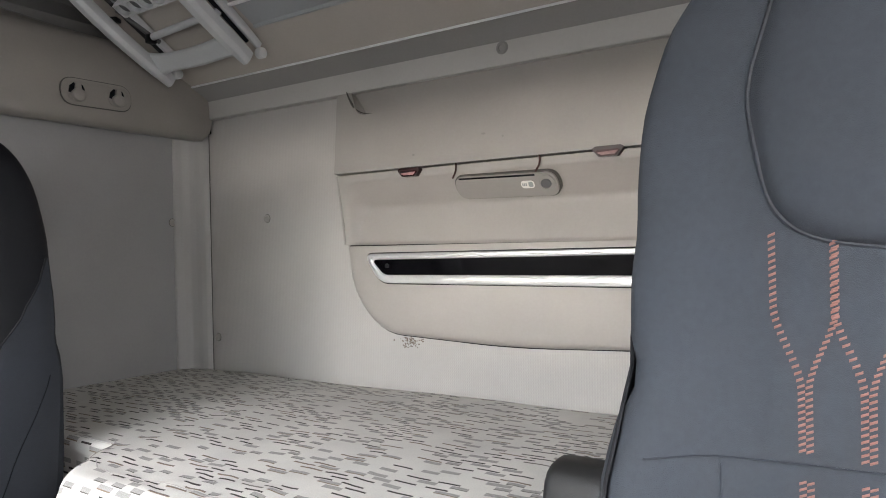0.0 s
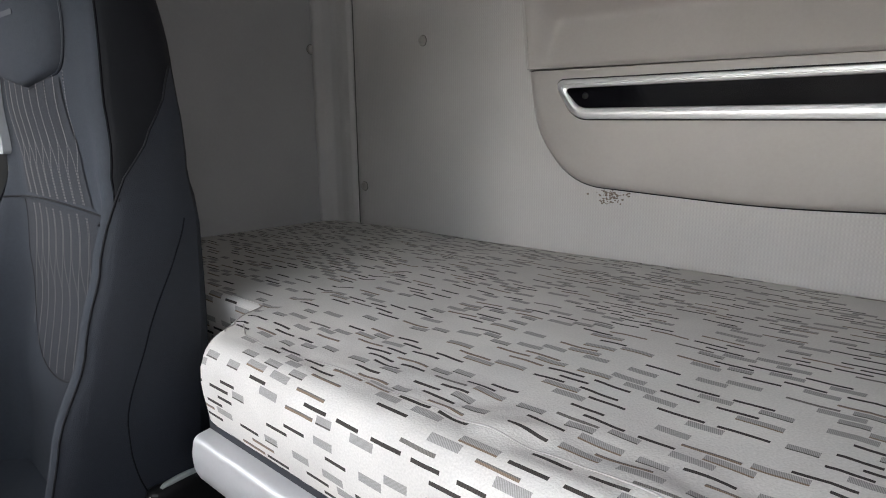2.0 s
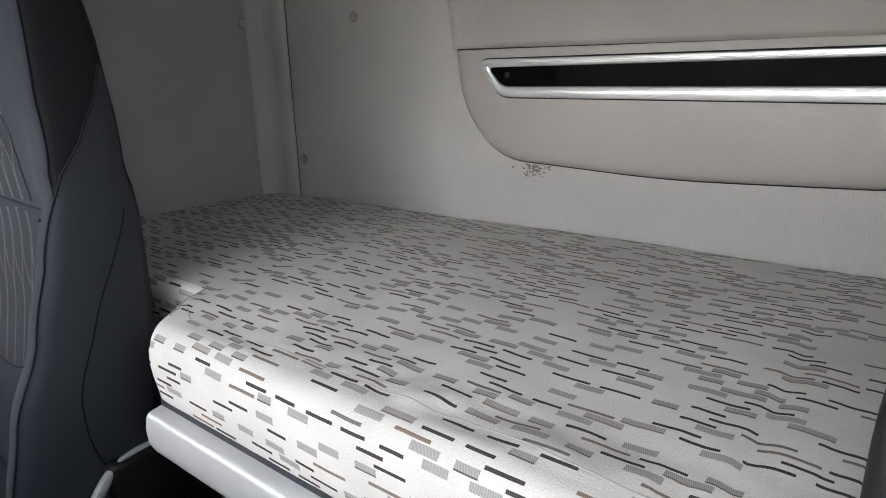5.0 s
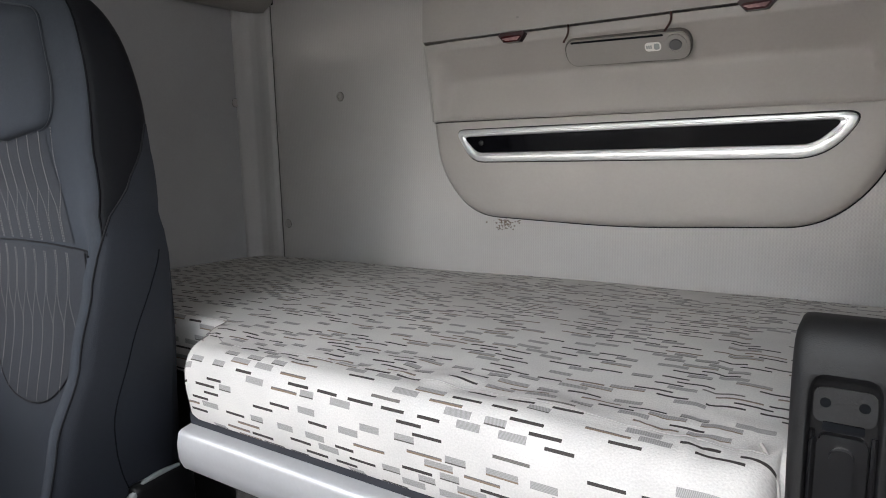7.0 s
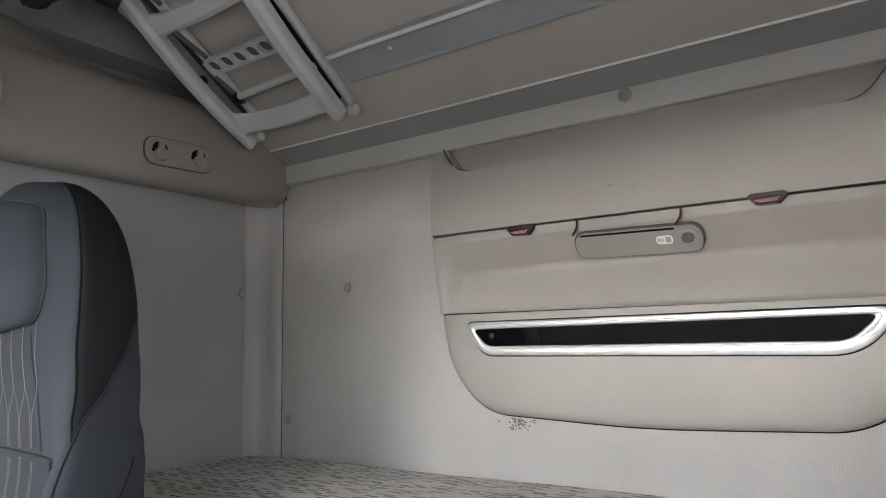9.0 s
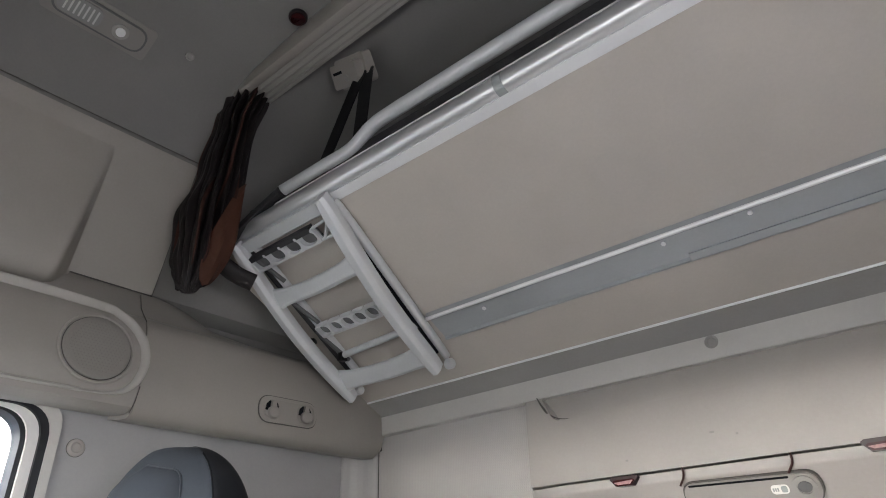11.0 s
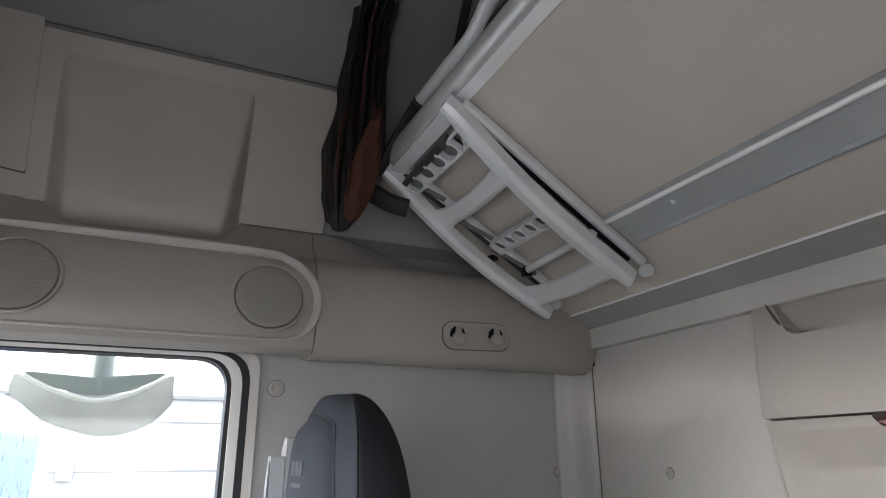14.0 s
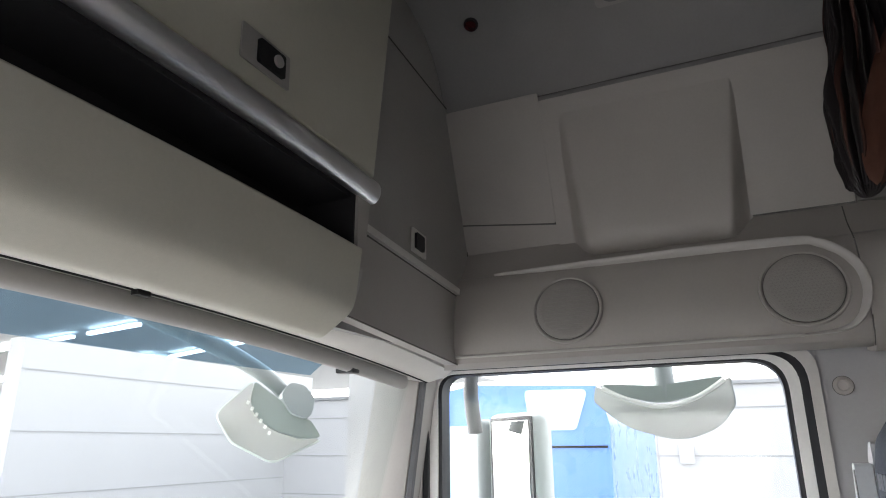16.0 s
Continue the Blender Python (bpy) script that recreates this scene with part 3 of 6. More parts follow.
def hook_plate():
    t = thing("coat_hook_plate", (-1.022, 0.93, 1.61), "beige oval plate with two round folding coat hooks", "coat hook")
    lean = Matrix.Translation((-1.021, 0.927, 1.610)) @ Matrix.Rotation(radians(-2), 4, "Y") @ Matrix.Rotation(radians(1.5), 4, "X") @ Matrix.Diagonal((1, 0.91, 0.91, 1))

    def place(a, b, c):
        return lean @ Vector((c, a, b))
    part("surround", ring(rect(-0.102, 0.102, -0.037, 0.037, 0.037, 10), rect(-0.094, 0.094, -0.030, 0.030, 0.030, 10), place, 0.005), TAUPE, t)
    part("shadow_gap", ring(rect(-0.105, 0.105, -0.040, 0.040, 0.04, 10), rect(-0.102, 0.102, -0.037, 0.037, 0.037, 10), place, 0.002), JOINT, t)
    part("plate", slab(rect(-0.094, 0.094, -0.030, 0.030, 0.030, 10), place, 0.003), TAUPE, t)
    for a in (-0.058, 0.060):
        hook = part("hook", slab(rect(a - 0.028, a + 0.028, -0.028, 0.028, 0.0278, 8), place, 0.005, 0.002), TAUPE, t)
        for o in (rounded([(a - 0.026, -0.004), (a - 0.022, 0.014), (a - 0.010, 0.025), (a - 0.004, 0.022), (a - 0.008, 0.004), (a - 0.014, -0.006)], 0.002, 3), rounded([(a + 0.005, 0.025), (a + 0.016, 0.020), (a + 0.022, 0.006), (a + 0.012, 0.002), (a + 0.008, 0.008)], 0.002, 3)):
            part("slot", slab(o, lambda p, q, c: place(p, q, c + 0.0045), 0.0012), SEAM, hook, "dark slot")
        knob = []
        for r, h in ((0.0195, 0.004), (0.0195, 0.011), (0.0180, 0.0145), (0.014, 0.0165), (0.004, 0.0175)):
            knob.append([place(a + 0.001 + r * math.cos(v), -0.008 + r * math.sin(v) * (1.0 if math.sin(v) < 0 else 0.82), h) for v in [2 * math.pi * n / 24 for n in range(24)]])
        part("knob", loft(knob), TAUPE, hook)
        part("tab", slab(rounded([(a - 0.006, 0.024), (a + 0.006, 0.024), (a + 0.009, -0.002), (a - 0.010, -0.002)], 0.003, 3), lambda p, q, c: place(p, q, c + 0.004), 0.010, 0.002), TAUPE, hook)


hook_plate()


def plug(place, axis, r, label, mt):
    t = thing("wall_plug", place, label, "wall plug", "wall plugs")
    p, n = Vector(place), Vector(axis)
    q = n.to_track_quat("Z", "Y").to_matrix().to_4x4()
    prof = [(r, -0.001), (r, 0.003), (r * 0.85, 0.005), (r * 0.6, 0.0052), (r * 0.5, 0.003), (r * 0.1, 0.0025)]
    part("cap", loft([[p + (q @ Vector((a * math.cos(w), a * math.sin(w), h))) for w in [2 * math.pi * i / 20 for i in range(20)]] for a, h in prof]), mt, t)
    # dark disc a little wider than the cap paints its shadow rim
    part("shadow_gap", disc(p, n, r + 0.0012, 0.0014, 0, 24), JOINT, t, "dark ring drawn as the shadow round the plug")


plug((-WALL, 1.241, 1.282), (1, 0, 0), 0.012, "small round grey wall plug", BEIGE)
plug((-0.804, REAR, 1.283), (0, -1, 0), 0.012, "small round grey wall plug", BEIGE)
plug((-1.037, REAR, 0.916), (0, -1, 0), 0.012, "small round grey wall plug", BEIGE)
plug((0.804, REAR, 1.283), (0, -1, 0), 0.012, "small round grey wall plug", BEIGE)
plug((-WALL, 0.465, 1.478), (1, 0, 0), 0.019, "round beige wall plug beside the door window", BEIGE)
plug((0.0, 1.285, 1.640), (0, -1, 0), 0.015, "round beige button on the rear beam", BEIGE_DARK)


# ---- upper side panel with its bulge ----
def upper_panel():
    t = structure(thing("trim_upper_panel", (-1.12, 0.2, 1.85), "pale grey upper side panel with a rounded bulge", "trim"))

    def at(y, k, out):
        x, z = -1.124 + (1.124 - 0.998) * k, 1.864 + (2.20 - 1.864) * k
        return Vector((x + 0.936 * out, y, z - 0.351 * out))
    outline = rounded([(-0.105, -0.035), (-0.030, -0.035), (-0.020, 0.0), (0.545, 0.0), (0.545, 1.0), (-0.105, 1.0)], [0.02, 0.006, 0.006, 0.01, 0.01, 0.01], 3)
    part("panel", slab(outline, lambda a, b, c: at(a, b, c), 0.010, 0.003), TAUPE, t)
    ny, nk = 64, 40
    grid = []
    for j in range(nk + 1):
        k = -0.165 + 1.10 * j / nk
        foot = min(1.0, (k + 0.165) / 0.22)
        foot = math.sqrt(max(0, 1 - (1 - foot) ** 2))
        y0, y1 = -0.070 + 0.035 * (1 - foot) ** 2, 0.345 - 0.035 * (1 - foot) ** 2
        d = 0.064 * max(0.0, 0.93 - k) ** 1.25
        row = []
        for i in range(ny + 1):
            f = i / ny
            y = y0 + (y1 - y0) * (f - 0.09 * math.sin(2 * math.pi * f) / math.pi * 2)
            edge = min(1.0, min((y - y0) / (0.022 + 0.55 * d), (y1 - y) / (0.012 + 0.62 * d)))
            edge = edge * edge * (3 - 2 * edge)
            row.append(at(y, k, 0.0085 + edge * foot * d))
        grid.append(row)
    bm = loft(grid, False)
    part("bulge", bm, TAUPE, t, "smooth rounded bulge of the panel")
    for o in ([(-0.36, 0.215), (-0.1062, 0.130), (-0.1062, 1.06), (-0.36, 1.06)], [(-0.40, -0.28), (-0.015, -0.28), (-0.015, -0.020), (-0.1062, 0.118), (-0.36, 0.203)]):
        part("column_pad", slab(rounded(o, 0.01, 2), lambda a, b, c: at(a, b, c), 0.006, 0.002), TAUPE, t)
    part("roof_joint", tube([at(y, 1.035, 0.002) for y in (-0.36, 0.0, 0.3, 0.62)], 0.0014, 6), JOINT, t, "dark joint below the roof liner")
    part("pad_joint", tube([at(-0.36, 0.209, 0.004), at(-0.108, 0.124, 0.004)], 0.002, 6), JOINT, t, "dark joint line")
    part("side_joint", tube([at(-0.1085, k, 0.004) for k in (0.1, 0.5, 1.0, 1.05)], 0.0011, 6), JOINT, t, "fine joint line")
    part("rear_joint", tube([at(0.549, k, 0.001) for k in (0.0, 0.5, 1.0)], 0.0014, 6), JOINT, t, "dark joint line")
    part("foot_joint", tube([at(y, -0.004, 0.004) for y in (0.34, 0.45, 0.549)], 0.0022, 6), JOINT, t, "dark joint line")


upper_panel()

# ---- front overhead locker ----
def arch(x):
    return -0.045 * x * x


def locker():
    t = thing("overhead_locker", (0, -0.4, 1.56), "beige overhead locker with dark shelf slot and satin silver bar", "locker")

    def across(prof, x0, x1, n=16, flare=0.0, y_ref=None):
        rings = []
        for i in range(n + 1):
            f = i / n
            ring_ = []
            for y, z in prof:
                k = 1 + flare * (z - 1.85)
                x = (x0 + (x1 - x0) * f) * k
                ring_.append((x, y, z + arch(x)))
            rings.append(ring_)
        return loft(rings)
    lower = rounded([(-0.46, 1.575), (-0.385, 1.555), (-0.318, 1.60), (-0.305, 1.712), (-0.46, 1.712)], [0, 0.03, 0.05, 0.006, 0], 5)
    soft = across(lower, -0.50, 0.50)
    part("lower_body", soften(soft, 0.02, 3, 60), LOCKER, t)
    part("shelf_back", across([(-0.45, 1.712), (-0.44, 1.712), (-0.44, 1.812), (-0.45, 1.812)], -0.51, 0.51), DARK_SLOT, t, "black inner face of the shelf")
    part("shelf_floor", across([(-0.44, 1.7125), (-0.325, 1.7125), (-0.325, 1.716), (-0.44, 1.716)], -0.51, 0.51), DARK_SLOT, t, "black inner face of the shelf")
    part("shelf_top", across([(-0.44, 1.807), (-0.334, 1.812), (-0.334, 1.874), (-0.44, 1.874)], -0.53, 0.53), DARK_SLOT, t, "black inner face of the shelf")
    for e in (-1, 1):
        part("shelf_end", box(min(e * 0.499, e * 0.5045), max(e * 0.499, e * 0.5045), -0.44, -0.326, 1.70, 1.81, 0), DARK_SLOT, t, "black inner face of the shelf")
    bar = [(-0.318 + 0.019 * math.cos(a), 1.8385 + 0.0235 * math.sin(a)) for a in [2 * math.pi * i / 20 for i in range(20)]]
    part("bar", across(bar, -0.55, 0.55), POLISHED, t, "satin silver bar along the shelf")
    for s in (-1, 1):
        part("end_panel", slab(rounded([(-0.46, 1.58), (-0.34, 1.60), (-0.318, 1.68), (-0.322, 1.86), (-0.46, 1.86)], [0, 0.05, 0.02, 0.0, 0], 5), lambda a, b, c: (s * (0.505 + c * (1 + 1.2 * max(0, b - 1.7) / 0.16)), a, b + arch(0.53)), 0.022, 0.004), BEIGE, t)
    for x0, x1 in ((-0.555, 0.555),):
        door = across(rounded([(-0.36, 1.873), (-0.322, 1.873), (-0.335, 2.40), (-0.37, 2.40)], [0, 0.008, 0.008, 0], 3), x0, x1, 16, 0.30)
        d = part("door", soften(door, 0.006, 2, 60), LOCKER, t)
        c = Vector((-0.232, -0.322, 1.935 + arch(0.23)))
        part("latch_recess", slab(rect(-0.055, 0.055, -0.030, 0.030, 0.004), lambda a, b, e: (c.x + a, c.y + 0.001 + e - b * 0.025, c.z + b), 0.003, 0.001), BEIGE_DARK, d, "recessed latch surround")
        part("latch", slab(rect(-0.038, 0.022, -0.020, 0.020, 0.004), lambda a, b, e: (c.x + a, c.y + 0.004 + e - b * 0.025, c.z + b), 0.006, 0.002), BLACK, d, "black push latch")
        part("lock", disc(c + Vector((-0.018, 0.013, 0)), (0, 1, 0), 0.010, 0.005, 0.001, 20), HINGE_GREY, d, "small round lock")
    back = across([(-0.62, 1.60), (-0.46, 1.58), (-0.46, 2.40), (-0.62, 2.40)], -0.5, 0.5)
    part("carcass", back, BEIGE_DARK, t)


def side_locker(s):
    t = thing("side_locker", (s * 0.85, -0.42, 1.60), "beige side locker with a hinged door, ledge and black latch", "locker")

    def place(y0):
        return lambda a, b, c: (s * a, y0 - c, b + arch(a) + 0.010)
    d = part("door", slab(rounded([(0.575, 1.79), (1.13, 1.79), (1.085, 2.27), (0.66, 2.27)], 0.012, 4), place(-0.36), 0.03, 0.005), BEIGE_DARK, t, "deep beige locker door")
    part("ledge", slab(rect(0.565, 1.14, 1.772, 1.788, 0.003, 2), place(-0.352), 0.03, 0.004), BEIGE_LIGHT, t, "pale narrow ledge")
    part("lower_panel", slab(rounded([(0.50, 1.595), (1.10, 1.595), (1.15, 1.77), (0.56, 1.77)], [0.004, 0.03, 0.004, 0.004], 4), place(-0.362), 0.03, 0.005), BEIGE, t)
    part("upper_panel", slab(rounded([(0.66, 2.278), (1.09, 2.278), (1.0, 2.44), (0.69, 2.44)], 0.012, 4), place(-0.365), 0.03, 0.005), BEIGE_DARK, t, "deep beige panel above the door")
    for o, y0 in (([(0.575, 1.79), (1.13, 1.79), (1.085, 2.27), (0.66, 2.27)], -0.3595), ([(0.50, 1.595), (1.10, 1.595), (1.15, 1.77), (0.56, 1.77)], -0.3615)):
        line = rounded(o, [0.012, 0.03, 0.012, 0.012], 4)
        put = place(y0)
        part("joint", tube([put(a, b, 0) for a, b in line + line[:1]], 0.0018, 6), JOINT, t, "dark joint line")
    part("carcass", box(min(s * 0.52, s * 1.14), max(s * 0.52, s * 1.14), -0.62, -0.395, 1.575, 2.42, 0), BEIGE_DARK, t)
    cx, cz = 0.82, 1.826
    part("latch_recess", slab(rect(cx - 0.035, cx + 0.035, cz - 0.028, cz + 0.028, 0.004), place(-0.354), 0.004, 0.001), BEIGE_LIGHT, d, "pale latch surround")
    part("latch", slab(rect(cx - 0.024, cx + 0.016, cz - 0.018, cz + 0.018, 0.004), place(-0.348), 0.006, 0.002), BLACK, d, "black push latch")


locker()
for s in (-1, 1):
    side_locker(s)


def header():
    t = structure(thing("trim_header", (0, -0.47, 1.55), "pale beige header strip above the windscreen with a dark roller blind", "trim"))

    def across(prof, x1=1.10):
        return loft([[(x, y, z + arch(x)) for y, z in prof] for x in [-x1 + 2 * x1 * i / 20 for i in range(21)]])
    part("strip", across([(-0.60, 1.59), (-0.47, 1.575), (-0.425, 1.585), (-0.40, 1.60), (-0.40, 1.625), (-0.60, 1.64)]), PALE_HEADER, t)
    part("groove", across([(-0.475, 1.5745), (-0.468, 1.5745), (-0.468, 1.5765), (-0.475, 1.5765)]), SEAM, t, "dark groove")
    roll = [(-0.505 + 0.020 * math.cos(a), 1.566 + 0.020 * math.sin(a)) for a in [2 * math.pi * i / 12 for i in range(12)]]
    part("roller_blind", across(roll, 1.02), BEIGE_DARK, t, "dark grey-beige rolled blind")
    for x in (-0.19, 0.3):
        part("clip", box(x - 0.012, x + 0.012, -0.478, -0.464, 1.568 + arch(x), 1.578 + arch(x), 0.002), BLACK, t, "small black clip")
    part("blind_end", box(-0.80, -0.77, -0.535, -0.49, 1.517, 1.537, 0.003), BLACK, t, "small black clip")


header()
# ---- lower bunk: base and mattress ----
def lower_bunk():
    t = thing("lower_bunk", (0, 0.9, 0), "carpeted lower bunk with a silver aluminium front trim", "bunk")
    part("carpet_front", joined(box(-1.15, 1.15, 0.74, 1.305, -0.02, 0.66, 0.004), box(-0.46, 0.40, 0.60, 0.745, -0.02, 0.62, 0.01)), CARPET, t)
    part("platform", box(-0.475, 0.42, 0.535, 0.76, 0.645, 0.714, 0.006), NAVY, t, "dark blue-grey board edge")
    part("platform_rear", box(-1.15, 1.15, 0.74, 1.305, 0.66, 0.714, 0.003), NAVY, t, "dark blue-grey board edge")
    prof = rounded([(0.545, 0.619), (0.518, 0.619), (0.508, 0.640), (0.506, 0.665), (0.511, 0.690), (0.545, 0.695)], [0, 0.012, 0.05, 0.06, 0.012, 0], 5)
    part("front_trim", loft([[(x, y, z) for y, z in prof] for x in (-0.470, -0.466, 0.40, 0.404)]), ALU, t, "satin silver aluminium trim")
    for x in (0.10, 0.125):
        part("clip", box(x, x + 0.016, 0.508, 0.53, 0.590, 0.623, 0.003), WHITE_PLASTIC, t, "small white clip")


lower_bunk()


def front_edge(x):
    """The front line of the mattress: narrower behind the two seats."""
    left, right, back, fore = -0.487, 0.388, 0.655, 0.522
    r = 0.05
    d = min(x - left, right - x)
    if d >= r:
        return fore
    if d <= 0:
        k = min(1.0, -d / 0.044)
        return fore + r + (back - fore - r) * k * k * (3 - 2 * k)
    return fore + r * (1 - math.sqrt(max(0, 1 - (1 - d / r) ** 2)))


def mattress():
    t = thing("mattress", (0, 0.9, 0.738), "cream mattress with staggered grey and umber bar pattern, slightly creased", "mattress")
    xs = [-1.15 + 0.02 * i for i in range(34)] + [-0.533 + 0.0035 * i for i in range(13)] + [0.389 + 0.0035 * i for i in range(13)] + [-0.4875, -0.4868, -0.4855, -0.483, -0.479, -0.474, -0.468, -0.462, -0.455, -0.447, -0.438] + [-0.43 + 0.00625 * i for i in range(124)]
    xs += [0.34, 0.348, 0.356, 0.363, 0.369, 0.374, 0.378, 0.382, 0.385, 0.387, 0.3879, 0.3885, 0.40] + [0.43 + 0.024 * i for i in range(31)]
    xs = sorted(set(round(x, 5) for x in xs if x <= 1.15))
    low = 0.707

    def top(x, y):
        z = 0.812 + 0.022 * min(1, max(0, (x + 1.0) / 1.0)) + 0.012 * math.sin(max(0, min(1, (y - 0.5) / 0.8)) * math.pi)
        z += 0.006 * noise.noise(Vector((x * 2.3, y * 3.1, 0.4)))
        near = max(0, 1 - (y - 0.5) / 0.22)
        z += near * 0.0065 * noise.noise(Vector((x * 9, y * 22, 1.7))) + near * 0.005 * noise.noise(Vector((x * 22 + y * 14, y * 30, 4.0)))
        crumple = math.exp(-((x - 0.31) / 0.075) ** 2 - ((y - 0.565) / 0.055) ** 2)
        z += crumple * (0.007 * noise.noise(Vector((x * 34 + y * 25, y * 20, 2.0))) + 0.003 * noise.noise(Vector((x * 70, y * 60, 7.0))))
        fold = math.exp(-((x + 0.05) / 0.22) ** 2 - ((y - 0.60) / 0.05) ** 2)
        z += fold * 0.0035 * noise.noise(Vector((x * 24 - y * 30, y * 26, 9.0)))
        return z
    rings, uvs = [], []
    for x in xs:
        f = front_edge(x)
        rim = 0.036 - 0.024 * min(1, max(0, max(-0.487 - x, x - 0.388) / 0.02))
        h = top(x, f + rim)
        pts = [(f + 0.010, low), (f + 0.004, low + 0.008)]
        for i in range(1, 5):
            z = low + 0.008 + (h - rim - low - 0.008) * i / 4
            pts.append((f + 0.004 * (1 - i / 4) - 0.004 * math.sin(math.pi * i / 4.5) + 0.003 * noise.noise(Vector((x * 6, z * 20, 0))), z))
        for i in range(1, 9):
            a = math.pi / 2 * i / 8
            pts.append((f + rim - rim * math.cos(a), h - rim + rim * math.sin(a) + (top(x, f + rim) - h)))
        y0 = f + rim
        for i in range(1, 61):
            y = y0 + (REAR - 0.012 - y0) * (i / 60) ** 1.25
            pts.append((y, top(x, y)))
        pts.append((REAR - 0.003, top(x, REAR) - 0.012))
        pts.append((REAR - 0.002, low))
        ring_, uv, s = [], [], 0.0
        for i, (y, z) in enumerate(pts):
            if i:
                s += math.hypot(y - pts[i - 1][0], z - pts[i - 1][1])
            ring_.append((x, y, z))
            uv.append((x, s + (f - 0.522) * 1.0))
        rings.append(ring_)
        uvs.append(uv)
    bm = bmesh.new()
    layer = bm.loops.layers.uv.new("UVMap")
    vs = [[bm.verts.new(p) for p in r] for r in rings]
    for i in range(len(vs) - 1):
        for j in range(len(vs[0]) - 1):
            face = bm.faces.new((vs[i][j], vs[i + 1][j], vs[i + 1][j + 1], vs[i][j + 1]))
            for loop, (a, b) in zip(face.loops, ((i, j), (i + 1, j), (i + 1, j + 1), (i, j + 1))):
                loop[layer].uv = uvs[a][b]
    for r in (vs[0], vs[-1]):
        bm.faces.new(r)
    body = part("body", bm, CLOTH, t)
    body.data.set_sharp_from_angle(angle=radians(75))
    ridge = []
    for i in range(121):
        x = -0.475 + 0.85 * i / 120
        y = 0.578 + 0.008 * noise.noise(Vector((x * 7, 3.1, 0.0))) + 0.02 * max(0, (-0.43 - x) / 0.045)
        ridge.append((x, y, top(x, y) - 0.0004))
    part("edge_seam", tube(ridge, 0.0011, 6), SEAM_CREAM, t, "raised seam along the front edge")
    side = []
    for i in range(41):
        x = -0.470 - 0.20 * i / 40
        y = front_edge(x) + 0.012 + 0.024 * max(0, (x + 0.507) / 0.037)
        side.append((x, y, top(x, y) - 0.0003))
    part("side_seam", tube(side, 0.0014, 6), SEAM_CREAM, t, "raised seam round the narrow end")
    # welt round the projecting corner at the driver's end
    line = [(0.370, 0.590, 0.840), (0.380, 0.575, 0.832), (0.389, 0.566, 0.81), (0.3905, 0.563, 0.77), (0.389, 0.566, 0.72)]
    part("welt", tube(smooth_line(line, 4), 0.0018, 6), SEAM_CREAM, t, "pale corner welt")


mattress()


# ---- rear wall unit ----
def at_rear(y):
    return lambda a, b, c: (a, y - c, b)


